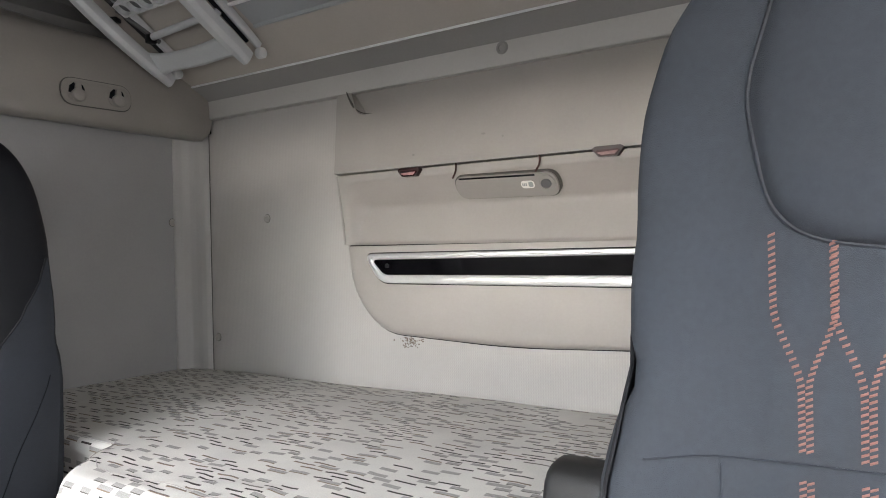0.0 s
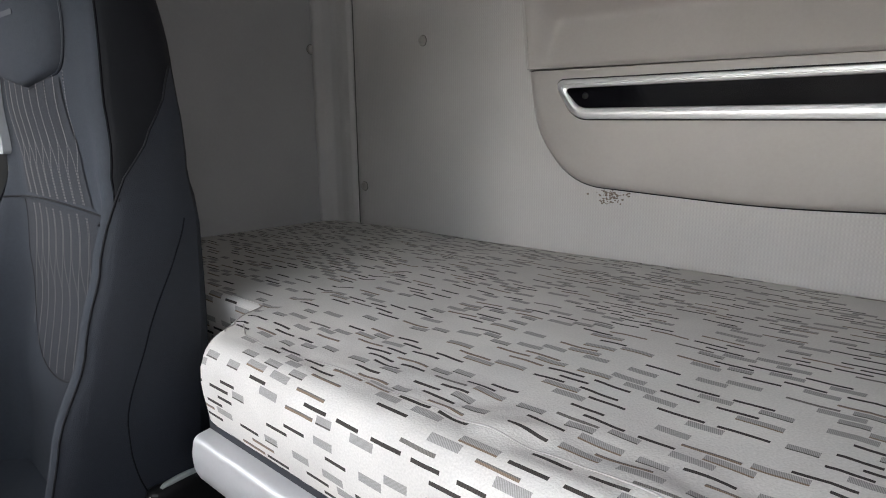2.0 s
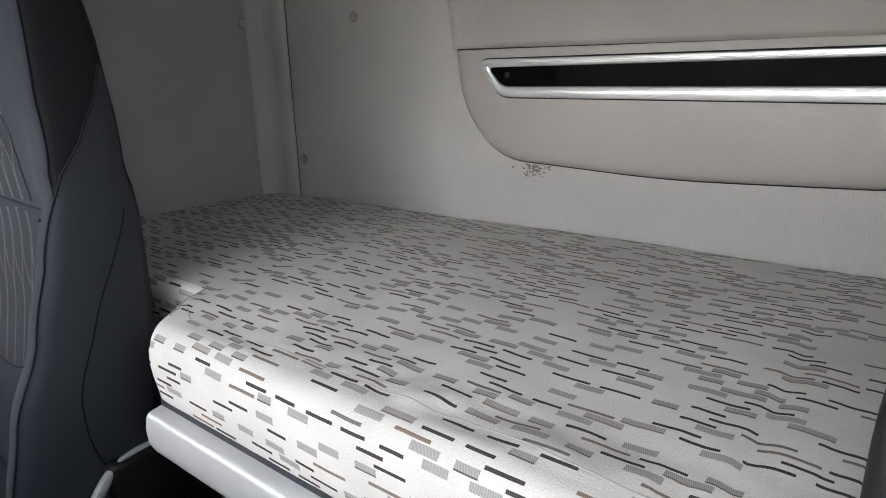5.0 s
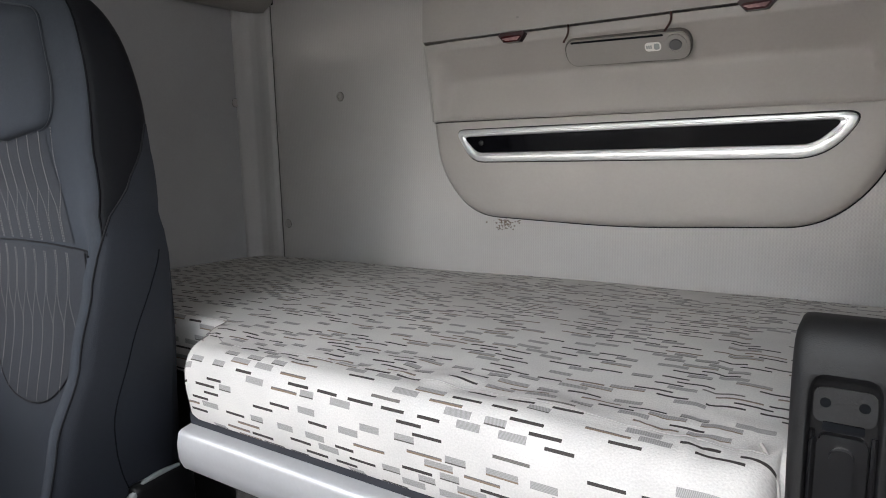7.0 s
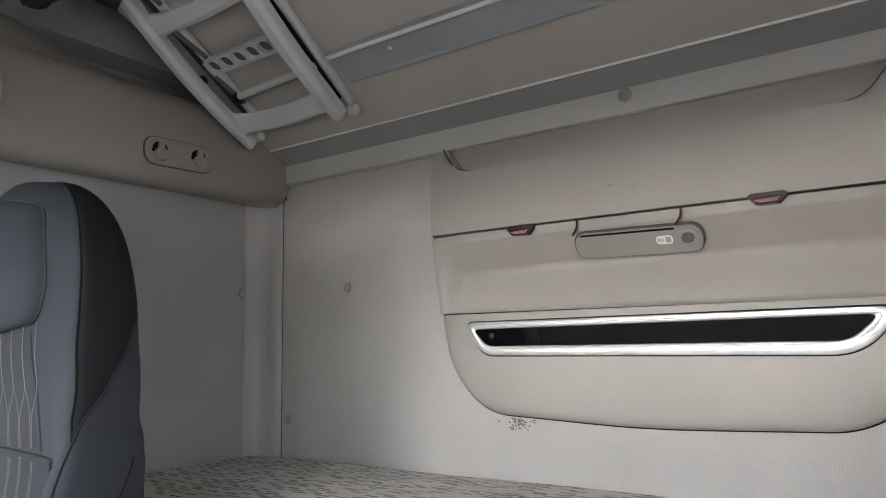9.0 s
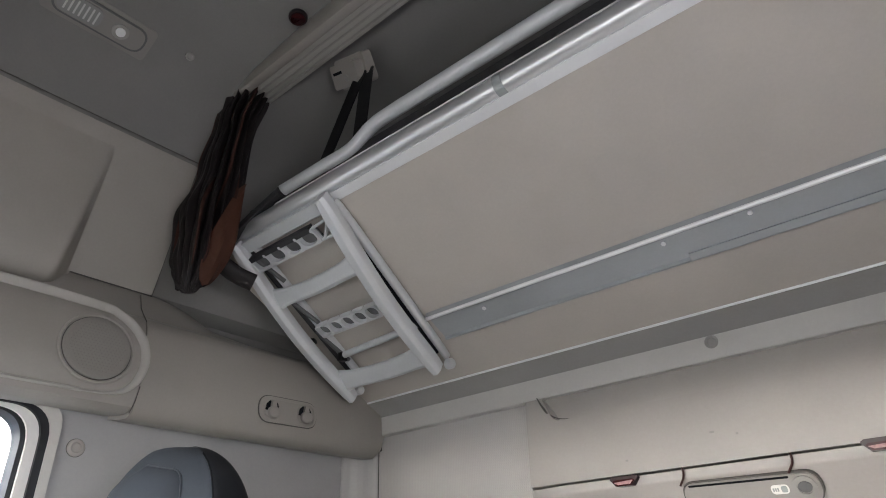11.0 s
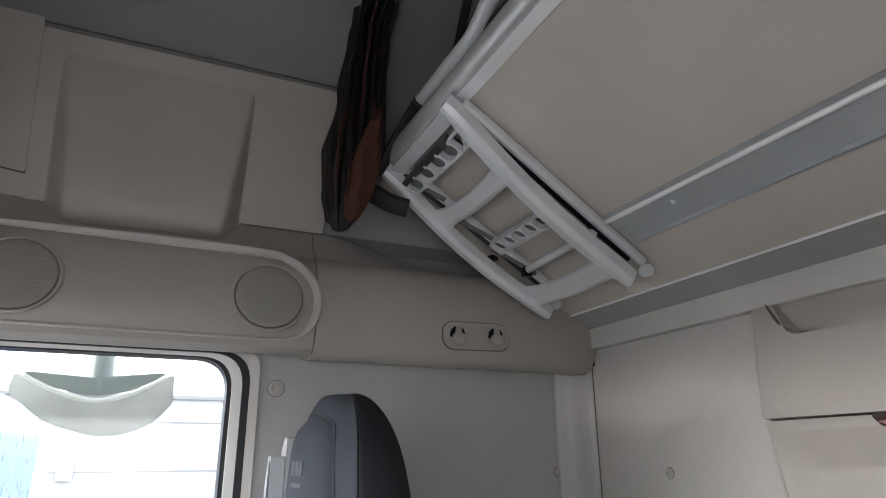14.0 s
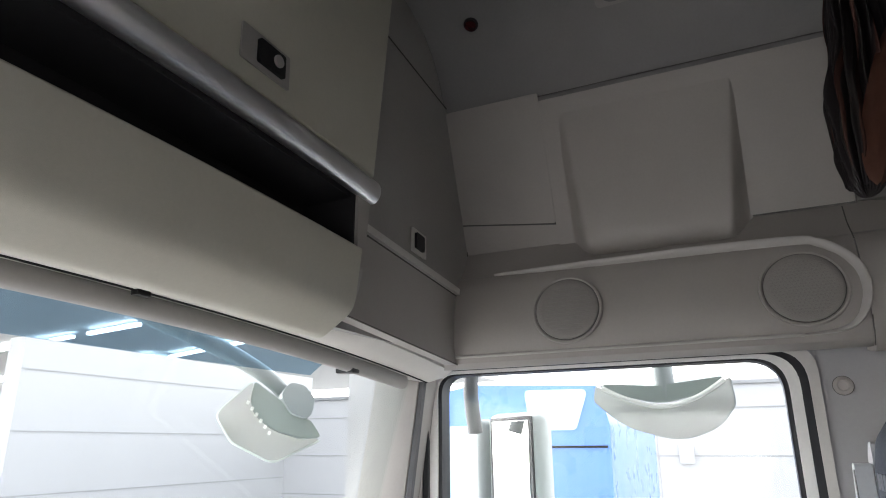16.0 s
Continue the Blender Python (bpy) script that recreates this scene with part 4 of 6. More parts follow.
def rear_unit():
    t = thing("rear_wall_unit", (0, 1.30, 0.96), "beige moulded rear wall unit with tray, cover and black glossy insert", "wall unit")
    lower = rounded([(-0.482, 1.196), (-0.463, 1.07), (-0.372, 0.970), (0.0, 0.957), (0.378, 0.975), (0.472, 1.07), (0.497, 1.200)], [0.006, 0.3, 0.3, 2.5, 0.3, 0.3, 0.006], 10)
    rounds = ((1.0, 0.0), (1.0, 0.006), (0.994, 0.012), (0.982, 0.018), (0.965, 0.022), (0.94, 0.0245), (0.90, 0.026))
    part("lower_cover", loft([[(a * k + 0.008 * (1 - k), 1.309 - d, 1.197 + (b - 1.197) * (1 - (1 - k) * 1.1)) for a, b in lower] for k, d in rounds]), BEIGE, t)
    part("lower_gap", slab([(a * 1.007, 1.08 + (b - 1.08) * 1.026) for a, b in lower], at_rear(1.3095), 0.002), SEAM, t, "dark shadow gap")
    # recessed tray
    nx, nz = 90, 60
    grid = []
    for j in range(nz + 1):
        z = 1.199 + 0.181 * j / nz
        row = []
        for i in range(nx + 1):
            k = i / nx
            w0, w1 = -0.462 - 0.014 * j / nz, 0.476 + 0.012 * j / nz
            x = w0 + (w1 - w0) * k
            d = min(x - w0, w1 - x)
            s = min(1, max(0, (d - 0.010) / (0.030 + 0.06 * max(0, (z - 1.25) / 0.13))))
            s = s * s * (3 - 2 * s)
            prof = ((1.199, 0.006), (1.206, 0.014), (1.286, 0.036), (1.294, 0.0365), (1.302, 0.033), (1.362, -0.020), (1.381, -0.024))
            deep = next(p[1] + (q[1] - p[1]) * (z - p[0]) / (q[0] - p[0]) for p, q in zip(prof, prof[1:]) if z <= q[0])
            y = 1.268 + deep * s - 0.012 * (1 - s) * max(0, (z - 1.25) / 0.13)
            row.append((x, y, z))
        grid.append(row)
    bm = loft(grid, False)
    geom = bmesh.ops.extrude_face_region(bm, geom=bm.faces[:])
    for v in geom["geom"]:
        if isinstance(v, bmesh.types.BMVert):
            v.co.y = 1.3095
    part("tray", bm, BEIGE, t)
    # slab in a deeper beige in place of the shadow round the tray
    part("tray_shade", slab([(-0.489, 1.1965), (0.502, 1.2005), (0.514, 1.384), (-0.502, 1.384)], at_rear(1.3097), 0.0015), BEIGE_DARK, t, "darker slab standing in for the shadow round the tray")
    for x0, x1 in ((-0.4885, -0.5025), (0.5025, 0.5145)):
        k = -math.copysign(0.012, x0)
        part("tray_edge", tube([(x0 + k, 1.286, 1.200), (x1 + k, 1.282, 1.380)], 0.0020, 6), JOINT, t, "dark edge line of the tray")
        part("tray_rim", tube([(x0 + 2 * k, 1.2685, 1.200), (x1 + 2 * k, 1.258, 1.380)], 0.0030, 8), HIGHLIT_LIP, t, "raised rim of the tray")
    # upper cover with a scooped top
    upper = rounded([(-0.508, 1.384), (0.522, 1.384), (0.522, 1.600), (0.462, 1.600), (0.42, 1.529), (-0.395, 1.529), (-0.448, 1.600), (-0.508, 1.600)], [0.004, 0.004, 0.006, 0.015, 0.045, 0.045, 0.015, 0.006], 6)
    bmu = slab(upper, at_rear(1.309), 0.072, 0.018, 5)
    for v in bmu.verts:
        if v.co.y < 1.28:
            v.co.y += 0.042 * max(0.0, (v.co.z - 1.46) / 0.12) ** 1.6 - 0.004 * (v.co.z - 1.384) / 0.08
    for v in bmu.verts:
        side = min(1.0, max(0.0, (abs(v.co.x) - 0.43) / 0.06))
        v.co.x -= math.copysign(0.52 * max(0.0, 1.309 - v.co.y) * side, v.co.x)
    part("upper_cover", bmu, BEIGE, t)
    # dark slab behind the cover, drawn as its contact shadow on the wall
    part("upper_shade", slab(rounded([(-0.5115, 1.381), (0.5255, 1.381), (0.5255, 1.598), (-0.5115, 1.598)], 0.006, 3), at_rear(1.3094), 0.0014), SEAM, t, "dark shadow gap")
    scoop = rounded([(-0.470, 1.600), (-0.435, 1.515), (0.450, 1.515), (0.485, 1.600)], [0, 0.03, 0.03, 0], 6)
    part("scoop_panel", slab(scoop, lambda a, b, c: (a, 1.3085 - c + 0.08 * (b - 1.53), b), 0.017), BEIGE, t, "recessed scooped panel")
    # dark tube that draws the shade along the scoop's lip
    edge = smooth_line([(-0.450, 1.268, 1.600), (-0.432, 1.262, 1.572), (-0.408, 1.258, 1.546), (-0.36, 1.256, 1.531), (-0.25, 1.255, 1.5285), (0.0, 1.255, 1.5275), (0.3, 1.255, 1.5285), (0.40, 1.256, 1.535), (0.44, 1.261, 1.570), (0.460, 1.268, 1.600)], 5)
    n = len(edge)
    part("scoop_shade", tube(edge, [0.0006 + 0.0026 * max(0.12, 1 - abs(k / n * 4 - 0.55) * 1.3) for k in range(n)], 6), JOINT, t, "painted shadow line along the scoop")
    # silver frame and black insert
    outer = rounded([(-0.410, 1.176), (-0.362, 1.101), (0.376, 1.104), (0.438, 1.184)], [0.016, 0.06, 0.11, 0.02], 8)
    inner = rounded([(-0.385, 1.160), (-0.350, 1.122), (0.356, 1.128), (0.402, 1.171)], [0.008, 0.035, 0.06, 0.008], 8)
    # share of the width, height, groove depth that runs along the upper side only
    section = ((0.0, -0.002, 0), (0.0, 0.0062, 0), (0.05, 0.0082, 0), (0.12, 0.0088, 0), (0.50, 0.0094, 0), (0.545, 0.0094, 0.0045), (0.625, 0.0092, 0.0045), (0.67, 0.0090, 0), (0.90, 0.0078, 0), (0.96, 0.0062, 0), (1.0, 0.002, 0), (1.0, -0.002, 0))
    bands = [[(p[0] + (q[0] - p[0]) * k, 1.285 - h + g * min(1, max(0, (p[1] - 1.135) / 0.02)), p[1] + (q[1] - p[1]) * k) for p, q in zip(outer, inner)] for k, h, g in section]
    f = part("insert_frame", loft(bands, True, False), FRAME_SILVER, t, "bright satin silver frame")
    f.data.set_sharp_from_angle(angle=radians(24))
    part("frame_gap", slab([(a * 1.006, 1.14 + (b - 1.14) * 1.07) for a, b in outer], at_rear(1.2842), 0.0016), SEAM, t, "dark gap round the frame")
    part("insert", slab([(a * 1.004, b) for a, b in inner], lambda a, b, c: (a, 1.2845 - c - 0.09 * (b - 1.122), b), 0.002), GLOSS_BLACK, t, "glossy black insert")
    part("dial", disc((-0.337, 1.2805, 1.145), (0, -1, 0), 0.006, 0.006, 0.0005, 20), BLACK, t, "tiny dark dial")
    # flap with its button
    turn = Matrix.Translation((0.012, 1.272, 1.331)) @ Matrix.Rotation(radians(1.0), 4, "Y") @ Matrix.Rotation(radians(36), 4, "X") @ Matrix.Diagonal((1, 1, 1.18, 1))

    def fp(off):
        return lambda a, b, c: turn @ Vector((a, -off - c, b))
    flap = part("flap", slab(rect(-0.126, 0.126, -0.0245, 0.0245, 0.0245, 8), fp(0.0), 0.012, 0.003), FLAP_BEIGE, t, "beige oval lamp flap hanging slightly open")
    part("flap_gap", slab(rect(-0.1300, 0.1285, -0.0275, 0.0265, 0.0265, 8), fp(-0.008), 0.015), JOINT, t, "dark gap")
    part("flap_slot", slab(rect(-0.112, 0.078, 0.0195, 0.0232, 0.0015, 3), fp(0.0115), 0.001), SEAM, flap, "dark gap along the flap")
    part("button_rim", ring([(0.1 + 0.021 * math.cos(a), 0.003 + 0.019 * math.sin(a)) for a in [2 * math.pi * i / 24 for i in range(24)]], [(0.1 + 0.013 * math.cos(a), 0.003 + 0.012 * math.sin(a)) for a in [2 * math.pi * i / 24 for i in range(24)]], fp(0.011), 0.004), BEIGE_DARK, flap)
    part("button", slab([(0.1 + 0.012 * math.cos(a), 0.003 + 0.009 * math.sin(a)) for a in [2 * math.pi * i / 24 for i in range(24)]], fp(0.010), 0.005, 0.001), COMB_GREY, flap, "dark grey push button")
    part("label_plate", slab(rect(0.040, 0.072, -0.006, 0.010, 0.008, 6), fp(0.0118), 0.001), WHITE_PLASTIC, flap, "small white label")
    part("label_mark", slab(rect(0.058, 0.069, -0.0035, 0.0075, 0.004, 4), fp(0.0126), 0.0006), GREY_HOUSING, flap, "grey mark on the label")
    for a in (0.043, 0.047, 0.051):
        part("label_bar", slab(rect(a, a + 0.0028, -0.001, 0.005, 0.0004, 2), fp(0.0126), 0.0006), GREY_HOUSING, flap, "tiny grey bar")
    for x in (-0.103, 0.105):
        part("wire", tube(smooth_line([(x, 1.240, 1.386), (x + 0.002, 1.238, 1.374), (x - 0.001, 1.240, 1.363), (x - 0.012, 1.246, 1.350)], 3), 0.0024, 6), COPPER, t, "rusty bent wire")
    for x, z, w in ((-0.03, 1.44, 0.010), (-0.22, 1.41, 0.006), (0.02, 1.43, 0.005)):
        part("scuff", slab(rect(x, x + w, z, z + 0.004, 0.0015, 3), lambda a, b, c: (a, 1.2362 - 0.05 * (b - 1.384) - c, b), 0.0008), BEIGE_DARK, t, "small scuff")


rear_unit()


def red_lamp(x, z):
    t = thing("red_marker_lamp", (x, 1.26, z), "small dark red lens lamp under the unit's upper cover", "lamp", "red lamps on the rear unit")
    o = rounded([(-0.032, 0.008), (-0.018, -0.007), (0.018, -0.007), (0.032, 0.008), (0.024, 0.012), (-0.024, 0.012)], 0.004, 4)
    part("lens", slab([(a * 0.82, b * 0.72) for a, b in o], lambda a, b, c: (x + a, 1.254 - c, z + b + 0.001), 0.024, 0.003), RED, t)
    part("bezel", slab([(a * 1.06, b * 1.1 + 0.001) for a, b in o], lambda a, b, c: (x + a, 1.258 - c, z + b + 0.003), 0.026, 0.004), RED_BLACK, t)
    # glint painted as a pale wavy sliver; no separate reflector part
    part("reflector", slab(rounded([(-0.023, 0.006), (-0.014, -0.003), (0.014, -0.003), (0.023, 0.006)], 0.0015, 3), lambda a, b, c: (x + a, 1.2299 - c, z + b * 0.7 + 0.0015 + 0.0012 * math.sin(a * 700)), 0.0006), PINK_GLINT, t, "painted pale glint on the lens")


red_lamp(-0.231, 1.365)
red_lamp(0.256, 1.371)


def stain():
    rng = random.Random(4)
    bm = bmesh.new()
    for _ in range(90):
        x, z = rng.gauss(-0.292, 0.017), rng.gauss(0.9515, 0.007)
        if z > 0.966:
            continue
        r = rng.uniform(0.0007, 0.0024)
        vs = [bm.verts.new((x + r * rng.uniform(0.6, 1.6) * math.cos(a), 1.3087, z + r * rng.uniform(0.5, 1.1) * math.sin(a))) for a in [i * 1.047 for i in range(6)]]
        us = [bm.verts.new((v.co.x, 1.3098, v.co.z)) for v in vs]
        bm.faces.new(vs)
        for i in range(6):
            bm.faces.new((vs[i], vs[(i + 1) % 6], us[(i + 1) % 6], us[i]))
    tagged(part("scuff_marks", bm, mat("brown_scuff", (0.17, 0.13, 0.105), 0.8)), "brown worn scuff marks on the rear wall vinyl", "stain", "", "stuff")


stain()


# ---- upper bunk, folded partly up ----
def bunk(x, u, off):
    """A point on the upper bunk: u metres out from its hinge, off metres below its board."""
    return Vector((x, 1.29 - 0.8837 * u - 0.4681 * off, 1.66 + 0.4681 * u - 0.8837 * off))


def bunk_bar(x0, x1, prof, n=2):
    return loft([[bunk(x0 + (x1 - x0) * i / (n - 1), u, o) for u, o in prof] for i in range(n)])


def upper_bunk():
    t = thing("upper_bunk", bunk(0, 0, 0), "taupe upper bunk board with silver rails, folded partly up", "bunk")
    part("board", soften(bunk_bar(-1.045, 1.045, [(0.0, 0.0), (0.705, 0.0), (0.705, -0.03), (0.0, -0.03)]), 0.003), BUNK_BOARD, t)
    part("rear_edge", bunk_bar(-1.045, 1.045, [(-0.008, 0.009), (0.006, 0.008), (0.010, 0.005), (0.064, 0.004), (0.066, 0.0), (-0.008, 0.0)]), HINGE_GREY, t, "grey metal hinge strip")
    part("rear_bead", tube([bunk(-1.04, 0.0685, 0.0025), bunk(1.04, 0.0685, 0.0025)], 0.0028, 6), CHROME, t, "bright bead")
    prof = [(0.212, 0.0), (0.212, 0.010), (0.217, 0.012), (0.222, 0.006), (0.286, 0.006), (0.294, 0.016), (0.303, 0.016), (0.306, 0.0)]
    pl = part("channel", bunk_bar(-0.60, 0.462, prof), CHANNEL_GREY, t, "aluminium channel across the board")
    part("channel_bead", tube([bunk(-0.60, 0.299, 0.016), bunk(0.462, 0.299, 0.016)], 0.005, 8), CHROME, pl, "bright channel edge")
    part("channel_step", bunk_bar(0.055, 0.462, [(0.215, 0.0065), (0.232, 0.0065), (0.232, 0.010), (0.215, 0.0128)]), CHANNEL_GREY, pl)
    o = rounded([(0.0, 0.214), (0.03, 0.214), (0.062, 0.243), (0.062, 0.285), (0.03, 0.314), (0.0, 0.314)], [0, 0.02, 0.03, 0.03, 0.02, 0], 5)
    part("channel_cap", slab(o, lambda a, b, c: bunk(0.463 + a, b, c), 0.020, 0.005), BLACK, pl, "black rounded end cap")
    nrm = bunk(0, 0, 1) - bunk(0, 0, 0)
    for x, u in ((-0.44, 0.267), (0.022, 0.274), (0.194, 0.277), (0.431, 0.281)):
        part("bolt", disc(bunk(x, u, 0.007), nrm, 0.0052, 0.004, 0.0015, 16), SILVER, pl)
    part("front_strip", soften(bunk_bar(-0.93, 1.0, [(0.683, 0.0), (0.683, 0.006), (0.708, 0.010), (0.712, -0.02), (0.700, -0.02), (0.70, 0.0)]), 0.001), PALE_STRIP, t, "pale silver front strip")
    rail = part("front_rail", tube([bunk(-0.945, 0.721, -0.012), bunk(-0.94, 0.721, -0.012), bunk(1.0, 0.721, -0.012)], [0.018, 0.023, 0.023], 24), RAIL_SILVER, t, "satin silver tube rail")
    part("rail_band", tube([bunk(-0.090, 0.721, -0.012), bunk(-0.070, 0.721, -0.012)], 0.0236, 20), GREY_HOUSING, rail, "dark grey band on the rail")
    part("pad", soften(bunk_bar(-1.0, 1.0, [(0.04, -0.031), (0.715, -0.031), (0.72, -0.09), (0.04, -0.11)]), 0.02, 3), MESH_BLACK, t, "black mesh underside of the bunk mattress")
    guard = smooth_line([(-0.775, 0.672, 2.087), (-0.76, 0.672, 2.087), (-0.62, 0.672, 2.087), (-0.52, 0.672, 2.088), (-0.45, 0.672, 2.118), (-0.38, 0.672, 2.124), (-0.2, 0.672, 2.124), (1.0, 0.672, 2.124)], 6)
    net = smooth_line([(-0.955, 0.640, 1.985), (-0.90, 0.650, 2.020), (-0.84, 0.662, 2.055), (-0.772, 0.672, 2.087)], 6)
    part("net_end", tube(net, 0.040, 12, None, 0.4), MESH_BLACK, t, "black mesh net at the rail's end")
    edge = part("mesh_edge", bunk_bar(-0.93, 1.0, [(0.706, -0.030), (0.722, -0.034), (0.742, -0.100), (0.722, -0.104)]), MESH_BLACK, t, "black mesh edge of the bunk mattress")
    part("edge_bead", tube([bunk(-0.86, 0.736, -0.052), bunk(1.0, 0.736, -0.052)], 0.0022, 6), CHROME, edge, "bright thin bead")
    part("guard_rail", tube(guard, 0.0165, 16), SILVER_PAINT, t, "bent silver guard rail")


upper_bunk()


def ladder():
    t = thing("folding_ladder", bunk(-0.8, 0.42, 0.03), "silver-grey plastic folding ladder clipped under the upper bunk", "ladder")

    def off(u):
        """How far the bowed front frame stands off the board."""
        return 0.034 + 0.026 * (0.712 - u) / 0.56 + 0.022 * math.sin(math.pi * min(1, max(0, (0.712 - u) / 0.56)))

    def left(u):
        return -0.912 - 0.074 * (0.712 - u) / 0.56

    def right(u):
        return -0.579 - 0.070 * (0.712 - u) / 0.56

    def stile(side, u0, u1, w, d, name, mt, lift, shift, lab=""):
        rings = []
        for i in range(25):
            k = i / 24
            u = u0 + (u1 - u0) * k
            end = 1 - 0.35 * abs(2 * k - 1) ** 8
            prof = rounded([(-w * end, -d), (w * end, -d), (w * end, d * 0.35), (w * 0.52 * end, d), (-w * 0.52 * end, d), (-w * end, d * 0.35)], [0.003, 0.003, 0.005, 0.005, 0.005, 0.005], 3)
            o = lift if lift else off(u)
            rings.append([bunk(side(u) + shift + a, u, o + b) for a, b in prof])
        return part(name, loft(rings), mt, t, lab)
    stile(left, 0.720, 0.152, 0.019, 0.017, "stile", SILVER_PAINT, 0, 0)
    stile(right, 0.720, 0.168, 0.021, 0.018, "stile", SILVER_PAINT, 0, 0)
    stile(left, 0.700, 0.170, 0.009, 0.010, "back_stile", SILVER_PAINT, 0.014, 0.034)
    stile(right, 0.690, 0.160, 0.010, 0.010, "back_stile", SILVER_PAINT, 0.014, 0.012)
    # dark bars added to draw the shade inside the folded ladder
    stile(left, 0.690, 0.180, 0.010, 0.006, "frame_shade", COMB_DARK, 0.018, 0.016, "dark bar for the shade between the folded frames")
    stile(right, 0.660, 0.190, 0.008, 0.006, "frame_shade", SEAM, 0.020, -0.003, "dark bar for the shaded gap between the frames")
    for k, (u0, u1) in enumerate(((0.655, 0.565), (0.505, 0.41), (0.39, 0.26))):
        part("folding_link", tube([bunk(left(u0) + 0.026, u0, 0.030), bunk(left(u1) + 0.048, u1, 0.022)], 0.006, 8), COMB_GREY, t, "grey diagonal folding link")

    def tread(u, w, name):
        x0, x1 = left(u) + 0.010, right(u) - 0.010
        rings = []
        for i in range(17):
            k = i / 16
            edge = abs(2 * k - 1) ** 6
            sag = -0.010 * math.sin(math.pi * k)
            o = off(u) - 0.004
            lo, hi = u - w - 0.010 * edge + sag, u + w + 0.012 * edge + sag
            prof = rounded([(lo, o - 0.014), (hi, o - 0.016), (hi, o - 0.004), (lo + 0.012, o + 0.010), (lo, o + 0.004)], [0.002, 0.003, 0.006, 0.006, 0.004], 3)
            rings.append([bunk(x0 + (x1 - x0) * k, a, b) for a, b in prof])
        part(name, loft(rings), SILVER_PAINT, t)
    tread(0.540, 0.021, "tread")
    tread(0.222, 0.026, "tread")
    part("cross_bar", tube([bunk(left(0.295) + 0.05, 0.287, 0.030), bunk(right(0.295), 0.300, 0.030)], 0.0095, 10), SILVER_PAINT, t)
    part("cross_bar", soften(loft([[bunk(x, u, o) for u, o in ((0.672, 0.008), (0.712, 0.008), (0.712, 0.030), (0.680, 0.026))] for x in (left(0.70), right(0.70))]), 0.004), SILVER_PAINT, t)

    def comb(u, x0, x1, o, brace):
        """A light rim pierced by a row of rounded cups, closed by a slanted brace."""
        n, h = (4, 0.0215) if brace else (5, 0.0205)
        step = (x1 - x0) / (n + 1)
        bm = bmesh.new()
        for i in range(n):
            c = x0 + step * (i + 0.5)
            m = 24
            cell = [2 * math.pi * k / m for k in range(m)]
            sq = [(max(-1, min(1, 1.35 * math.cos(a))) * step * 0.5, max(-1, min(1, 1.35 * math.sin(a))) * h) for a in cell]
            cup = [(step * 0.43 * math.copysign(abs(math.cos(a)) ** 0.8, math.cos(a)), h * 0.83 * math.copysign(abs(math.sin(a)) ** 0.8, math.sin(a)) + 0.001) for a in cell]
            rings = []
            for line, depth in ((sq, -0.016), (sq, 0.004), (cup, 0.004), (cup, -0.012)):
                rings.append([bm.verts.new(bunk(c + p, u + q, o + depth)) for p, q in line])
            for p, q in zip(rings, rings[1:]):
                for k in range(m):
                    bm.faces.new((p[k], p[(k + 1) % m], q[(k + 1) % m], q[k]))
        a, b = x0 + step * n, x1
        for k in (-1, 1):
            tube([bunk(a, u + k * (h - 0.003), o - 0.004), bunk(b, u + k * (h - 0.003) * (1.25 if brace else 1), o - 0.004)], 0.0042, 6, bm)
        tube([bunk(a + 0.004, u + h * 0.9, o - 0.004), bunk(b - 0.006, u - h * 0.95, o - 0.004)] if not brace else [bunk(b - 0.004, u + h, o - 0.004), bunk(a + 0.006, u - h * 0.95, o - 0.004)], 0.0050, 6, bm)
        grip = part("grip_comb", bm, SILVER_PAINT, t, "open comb-like grip tread")
        # added plate whose dark colour stands for the shaded treads behind the cups
        part("comb_shade_plate", loft([[bunk(x, u + p, o - q) for p, q in ((-h * 0.95, 0.010), (h * 0.95, 0.010), (h * 0.95, 0.016), (-h * 0.95, 0.016))] for x in (x0, x0 + step * n)]), COMB_GREY, grip, "dark grey plate for the shaded treads behind")
        if brace:
            part("comb_strip", loft([[bunk(x, u + p, o + q) for p, q in ((h * 0.62, 0.0045), (h * 1.25, 0.0045), (h * 1.25, -0.016), (h * 0.62, -0.012))] for x in (x0 - 0.004, x0 + step * (n - 0.1))]), COMB_DARK, grip, "black toothed strip")
            for i in range(n):
                part("peg", disc(bunk(x0 + step * (i + 0.92), u + h * 0.72, o + 0.003), bunk(0, 0, 1) - bunk(0, 0, 0), 0.0048, 0.005, 0.001, 10), SILVER_PAINT, grip)
    comb(0.645, left(0.645) + 0.018, right(0.645) - 0.010, 0.040, True)
    comb(0.390, left(0.390) + 0.046, right(0.390) - 0.012, 0.040, False)
    for x, u in ((left(0.155), 0.158), (right(0.165) + 0.010, 0.158)):
        part("foot", disc(bunk(x + 0.012, u - 0.004, 0.034), Vector((1, 0, 0)), 0.014, 0.022, 0.004, 16), SILVER_PAINT, t)
    for u in (0.37, 0.20):
        part("strap_end", box(-0.024, 0.024, -0.013, 0.013, -0.006, 0.006, 0.003, 2, Matrix.Translation(bunk(left(u) - 0.030, u, 0.03)) @ Matrix.Rotation(0.5, 4, "Z")), BLACK, t, "black strap end")
    part("hook", box(-0.010, 0.010, -0.012, 0.012, -0.012, 0.012, 0.003, 2, Matrix.Translation(bunk(left(0.295) + 0.046, 0.285, 0.034))), BLACK, t, "small black catch")


ladder()
